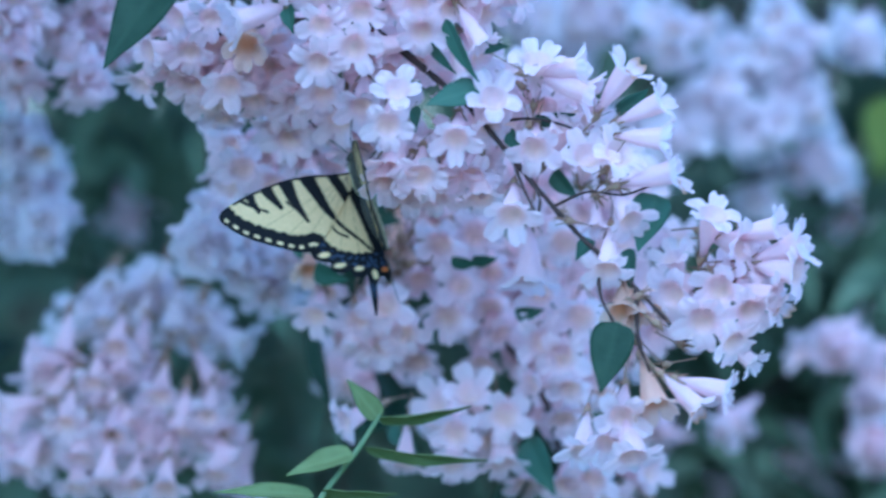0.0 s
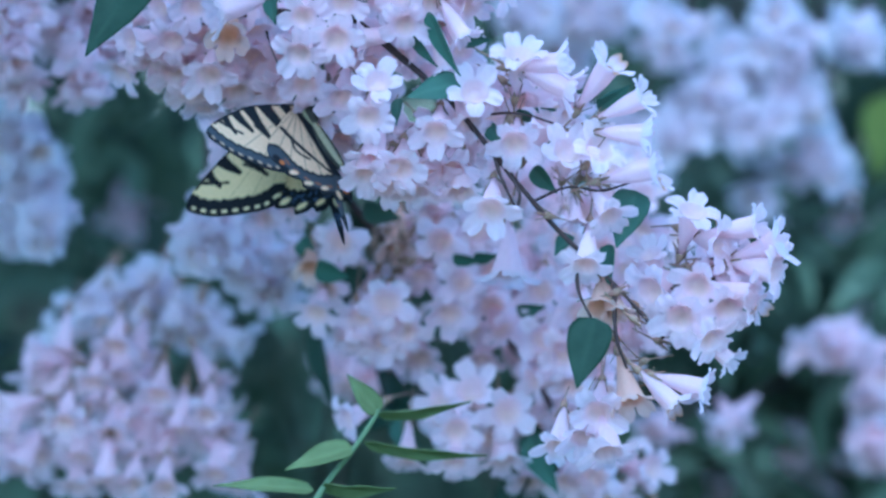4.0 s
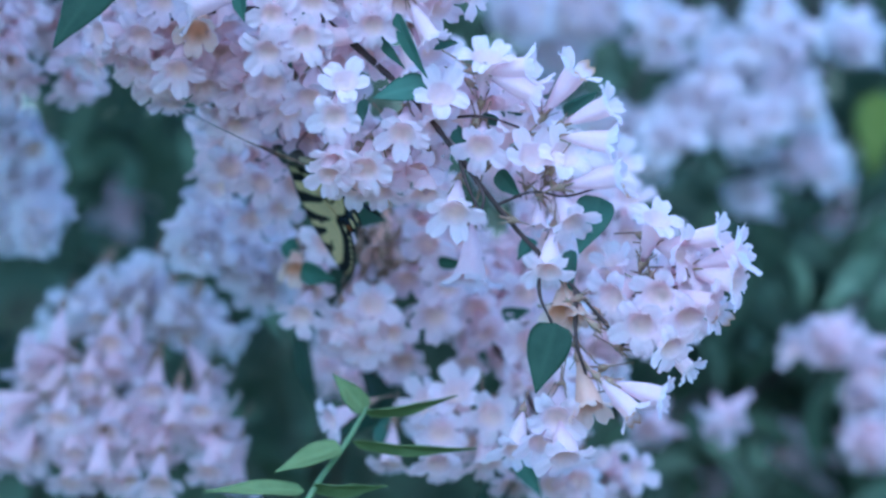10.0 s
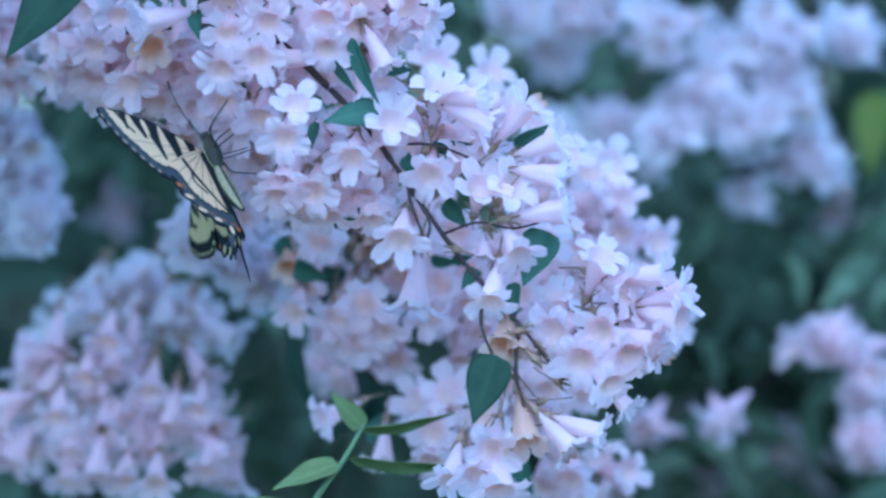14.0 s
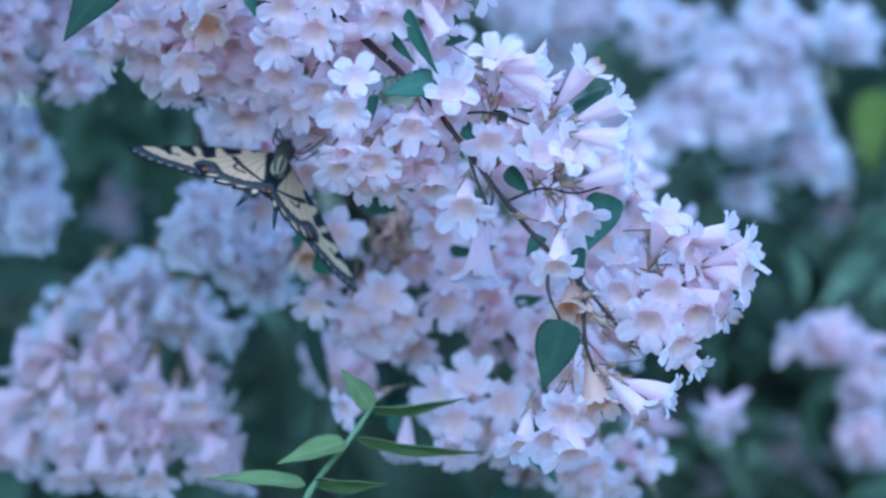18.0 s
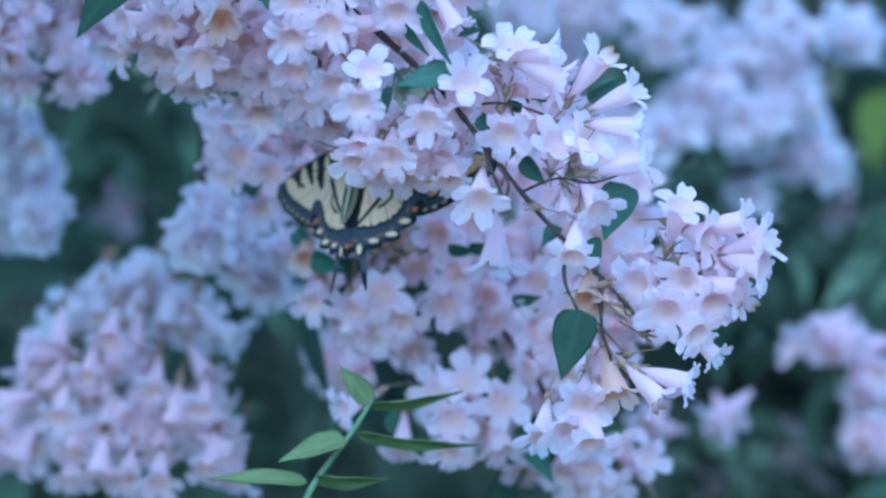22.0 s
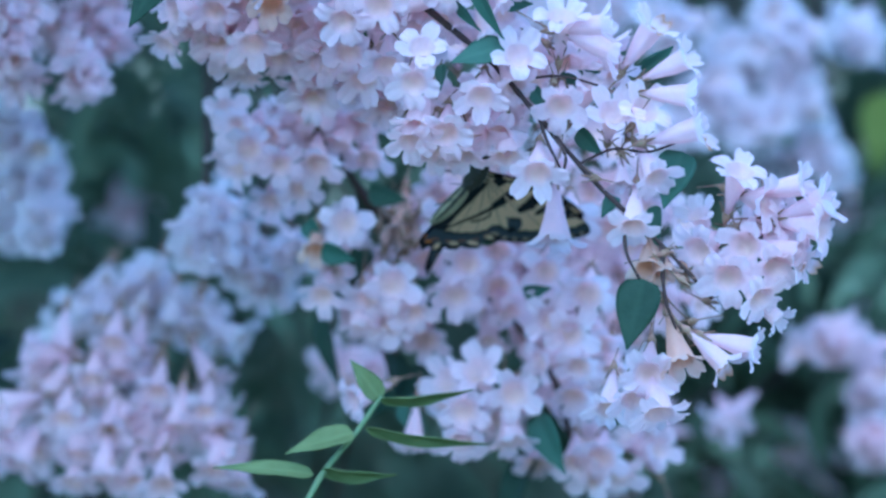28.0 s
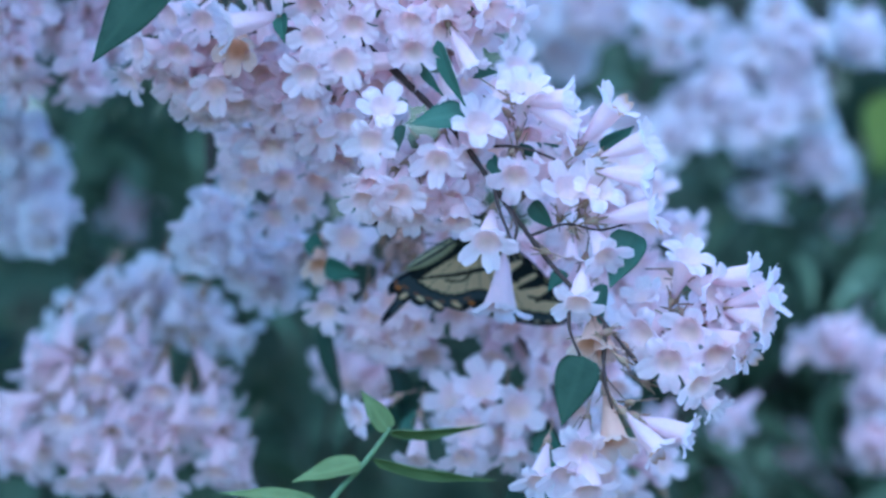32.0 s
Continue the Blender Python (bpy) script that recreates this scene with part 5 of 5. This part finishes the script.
    walk(shoot, [(t, pose(SHOOT_BASE.x, SHOOT_BASE.y, z, 0, turn, 0)) for t, z, turn in [(0.0, 1.2034, 0.0), (0.5, 1.2034, 0.0), (1.0, 1.20342, -0.64), (1.5, 1.20384, 0.21),
        (2.0, 1.20388, 0.64), (2.5, 1.20405, 0.64), (3.0, 1.20439, 0.64), (3.5, 1.20461, 0.42), (5.5, 1.20518, 0.21), (6.0, 1.20484, 0.21), (6.5, 1.20518, 0.21), (7.0, 1.20505, 0.64),
        (7.5, 1.20505, 0.64), (8.0, 1.20424, 0.0), (8.5, 1.20292, -0.64), (9.0, 1.2027, -1.06), (9.5, 1.20305, -1.7), (10.0, 1.20307, -2.33), (10.5, 1.20284, -2.12), (11.0, 1.20268, -2.12),
        (11.5, 1.20199, -1.49), (12.0, 1.19985, -0.42), (12.5, 1.19504, -4.03), (13.0, 1.19675, -3.61), (13.5, 1.19645, -4.88), (14.0, 1.19772, -2.33), (14.5, 1.20133, 0.21),
        (16.5, 1.20472, 0.64), (17.0, 1.2034, 0.0), (17.5, 1.20372, 0.64), (18.0, 1.20487, 1.27), (18.5, 1.20587, 1.27), (19.0, 1.20593, 1.06), (19.5, 1.20577, 1.06), (20.0, 1.20587, 1.27),
        (20.5, 1.20589, 0.64), (21.0, 1.20528, 0.42), (21.5, 1.20589, 0.64), (22.0, 1.2057, -0.42), (22.5, 1.20557, 0.0), (23.0, 1.20524, 0.0), (23.5, 1.20442, -0.64),
        (24.0, 1.20505, 0.64), (24.5, 1.20534, 0.21), (25.0, 1.2043, -0.21), (25.5, 1.20478, 0.42), (27.5, 1.20543, 1.06), (28.0, 1.20876, 1.7), (28.5, 1.21046, 2.76),
        (29.0, 1.21248, 2.12), (29.5, 1.21215, 2.12), (30.0, 1.20809, 1.7), (30.5, 1.20566, 0.85), (31.0, 1.20478, 0.42), (31.5, 1.20168, 1.91), (32.0, 1.20073, 4.03)]])
    flights = (
        (0, -0.0250, 0.0303, 1.3211, 100.7, -113.4, -44.6, 56, 56, -2),
        (0.5, -0.0369, 0.0312, 1.3180, 121.9, -115.4, -60.0, 61, 61, -8),
        (1, -0.0240, 0.0312, 1.3187, -71.4, -61.2, 130.8, 61, 61, -7),
        (1.5, -0.0366, 0.0317, 1.3212, 23.2, -122.8, 15.0, 27, 26, 8),
        (2, -0.0417, 0.0304, 1.3308, -90.9, -50.3, 136.4, 61, 61, -6),
        (2.5, -0.0355, 0.0319, 1.3329, -85.1, -50.0, 145.2, 56, 57, -8),
        (3, -0.0446, 0.0324, 1.3367, -111.9, -54.5, 122.6, 39, 39, -2),
        (3.5, -0.0423, 0.0319, 1.3420, 45.5, -119.1, -42.1, 46, 45, -6),
        (5.5, -0.0394, 0.0300, 1.3335, -80.4, -36.4, 140.1, 89, 89, -2),
        (6, -0.0430, 0.0300, 1.3308, -101.9, -33.7, 121.2, 89, 89, -4),
        (6.5, -0.0460, 0.0300, 1.3337, -82.4, -29.1, 125.4, 89, 89, 4),
        (7, -0.0483, 0.0299, 1.3355, -92.0, -35.3, 137.0, 89, 89, -7),
        (7.5, -0.0503, 0.0300, 1.3406, -95.2, -58.0, 136.1, 89, 89, -2),
        (8, -0.0493, 0.0305, 1.3423, -134.8, -66.1, 120.6, 89, 89, 8),
        (8.5, -0.0558, 0.0338, 1.3311, -156.2, -35.5, 145.6, 15, 14, 1),
        (9, -0.0479, 0.0375, 1.3280, -142.4, -19.2, 102.7, 16, 25, 3),
        (9.5, -0.0453, 0.0412, 1.3284, -135.7, -23.4, 102.5, 37, 24, -6),
        (10, -0.0436, 0.0452, 1.3267, -144.5, -16.7, 127.8, 17, 17, 2),
        (10.5, -0.0498, 0.0400, 1.3293, -142.0, -27.9, 139.1, 20, 20, -0),
        (11, -0.0539, 0.0350, 1.3268, -139.7, -27.4, 135.9, 20, 21, 4),
        (11.5, -0.0528, 0.0225, 1.3274, -124.7, -39.2, 131.6, 20, 23, 0),
        (12, -0.0532, 0.0100, 1.3292, -103.6, -26.3, 104.1, 54, 53, -8),
        (12.5, -0.0736, 0.0100, 1.3228, -117.8, -32.3, 117.3, 25, 23, -4),
        (13, -0.0735, 0.0102, 1.3197, -132.2, -11.4, 109.0, 33, 33, -8),
        (13.5, -0.0826, 0.0100, 1.3116, -130.0, -32.9, 111.7, 28, 31, 10),
        (14, -0.0659, 0.0202, 1.3265, -130.6, -49.3, 118.3, 27, 28, 7),
        (14.5, -0.0651, 0.0300, 1.3178, -143.8, -26.2, 131.5, 14, 15, 2),
        (16.5, -0.0387, 0.0437, 1.3270, 166.2, -41.5, 94.7, 67, 67, 10),
        (17, -0.0447, 0.0426, 1.3248, -148.7, 0.5, 60.2, 34, 34, 8),
        (18, -0.0446, 0.0410, 1.3266, -144.7, -22.8, 81.2, 27, 28, -9),
        (18.5, -0.0357, 0.0402, 1.3272, -160.0, -39.8, 95.2, 21, 20, 9),
        (19, -0.0351, 0.0404, 1.3225, -150.9, -30.2, 108.0, 21, 21, 8),
        (20, -0.0210, 0.0408, 1.3196, 172.6, -18.9, 65.9, 12, 8, -13),
        (20.5, -0.0322, 0.0409, 1.3248, -171.4, -50.1, 72.9, 31, 38, 11),
        (21, -0.0202, 0.0415, 1.3235, 177.4, -50.4, 48.3, 8, 8, 0),
        (21.5, -0.0180, 0.0413, 1.3200, -171.6, -45.0, 43.2, 0, 1, -4),
        (22, -0.0239, 0.0414, 1.3275, 160.6, -74.5, 67.6, 17, 17, -2),
        (22.5, -0.0184, 0.0416, 1.3228, -165.1, -66.3, 22.9, 6, 6, 1),
        (23, -0.0241, 0.0418, 1.3240, -155.6, -51.6, 50.8, 24, 24, 6),
        (23.5, -0.0172, 0.0420, 1.3221, -165.8, -60.5, 28.3, 4, 3, 2),
        (24, -0.0228, 0.0420, 1.3279, -168.1, -79.5, 32.9, 26, 26, 4),
        (24.5, -0.0262, 0.0423, 1.3152, -161.2, -35.1, 43.8, 23, 17, 10),
        (25, -0.0179, 0.0427, 1.3209, -140.2, -50.5, 20.9, 16, 16, 5),
        (25.5, -0.0173, 0.0427, 1.3160, -121.6, -39.1, 29.4, 27, 28, 7),
        (27.5, 0.0091, 0.0434, 1.3176, -89.8, -47.1, -70.7, 89, 89, -7),
        (28, 0.0107, 0.0434, 1.3208, -105.2, -40.4, -49.4, 89, 89, -8),
        (28.5, 0.0117, 0.0435, 1.3185, -112.4, -39.8, -50.3, 89, 89, -8),
        (29, 0.0111, 0.0435, 1.3203, -119.6, -39.2, -51.2, 89, 89, -8),
        (29.5, 0.0100, 0.0438, 1.3222, -126.5, -37.4, -48.5, 89, 89, -5),
        (30, 0.0165, 0.0441, 1.3187, -133.2, -35.4, -46.1, 89, 89, -2),
        (30.5, 0.0168, 0.0441, 1.3148, -136.4, -32.6, -44.1, 89, 89, -3),
        (31, 0.0194, 0.0442, 1.3127, -139.5, -29.8, -42.3, 89, 89, -4),
        (31.5, 0.0138, 0.0445, 1.3067, -134.3, -31.9, -35.1, 89, 89, -2),
        (32, 0.0077, 0.0448, 1.3047, -129.3, -34.5, -27.9, 89, 89, -0),
    )
    walk(butterfly, [(f[0], pose(*f[1:7])) for f in flights])
    for side, key, flap in ((1, "left", 7), (-1, "right", 8)):
        walk(wings["hindwing", key], [(f[0], pose(0.001, side * 0.001, 0.0009, side * f[flap], 0, 0)) for f in flights])
        walk(wings["forewing", key], [(f[0], pose(0.001, side * 0.001, 0.0016, side * f[flap], 0, 0) @ pose(0, 0, 0, 0, 0, -side * f[9])) for f in flights])


motions()
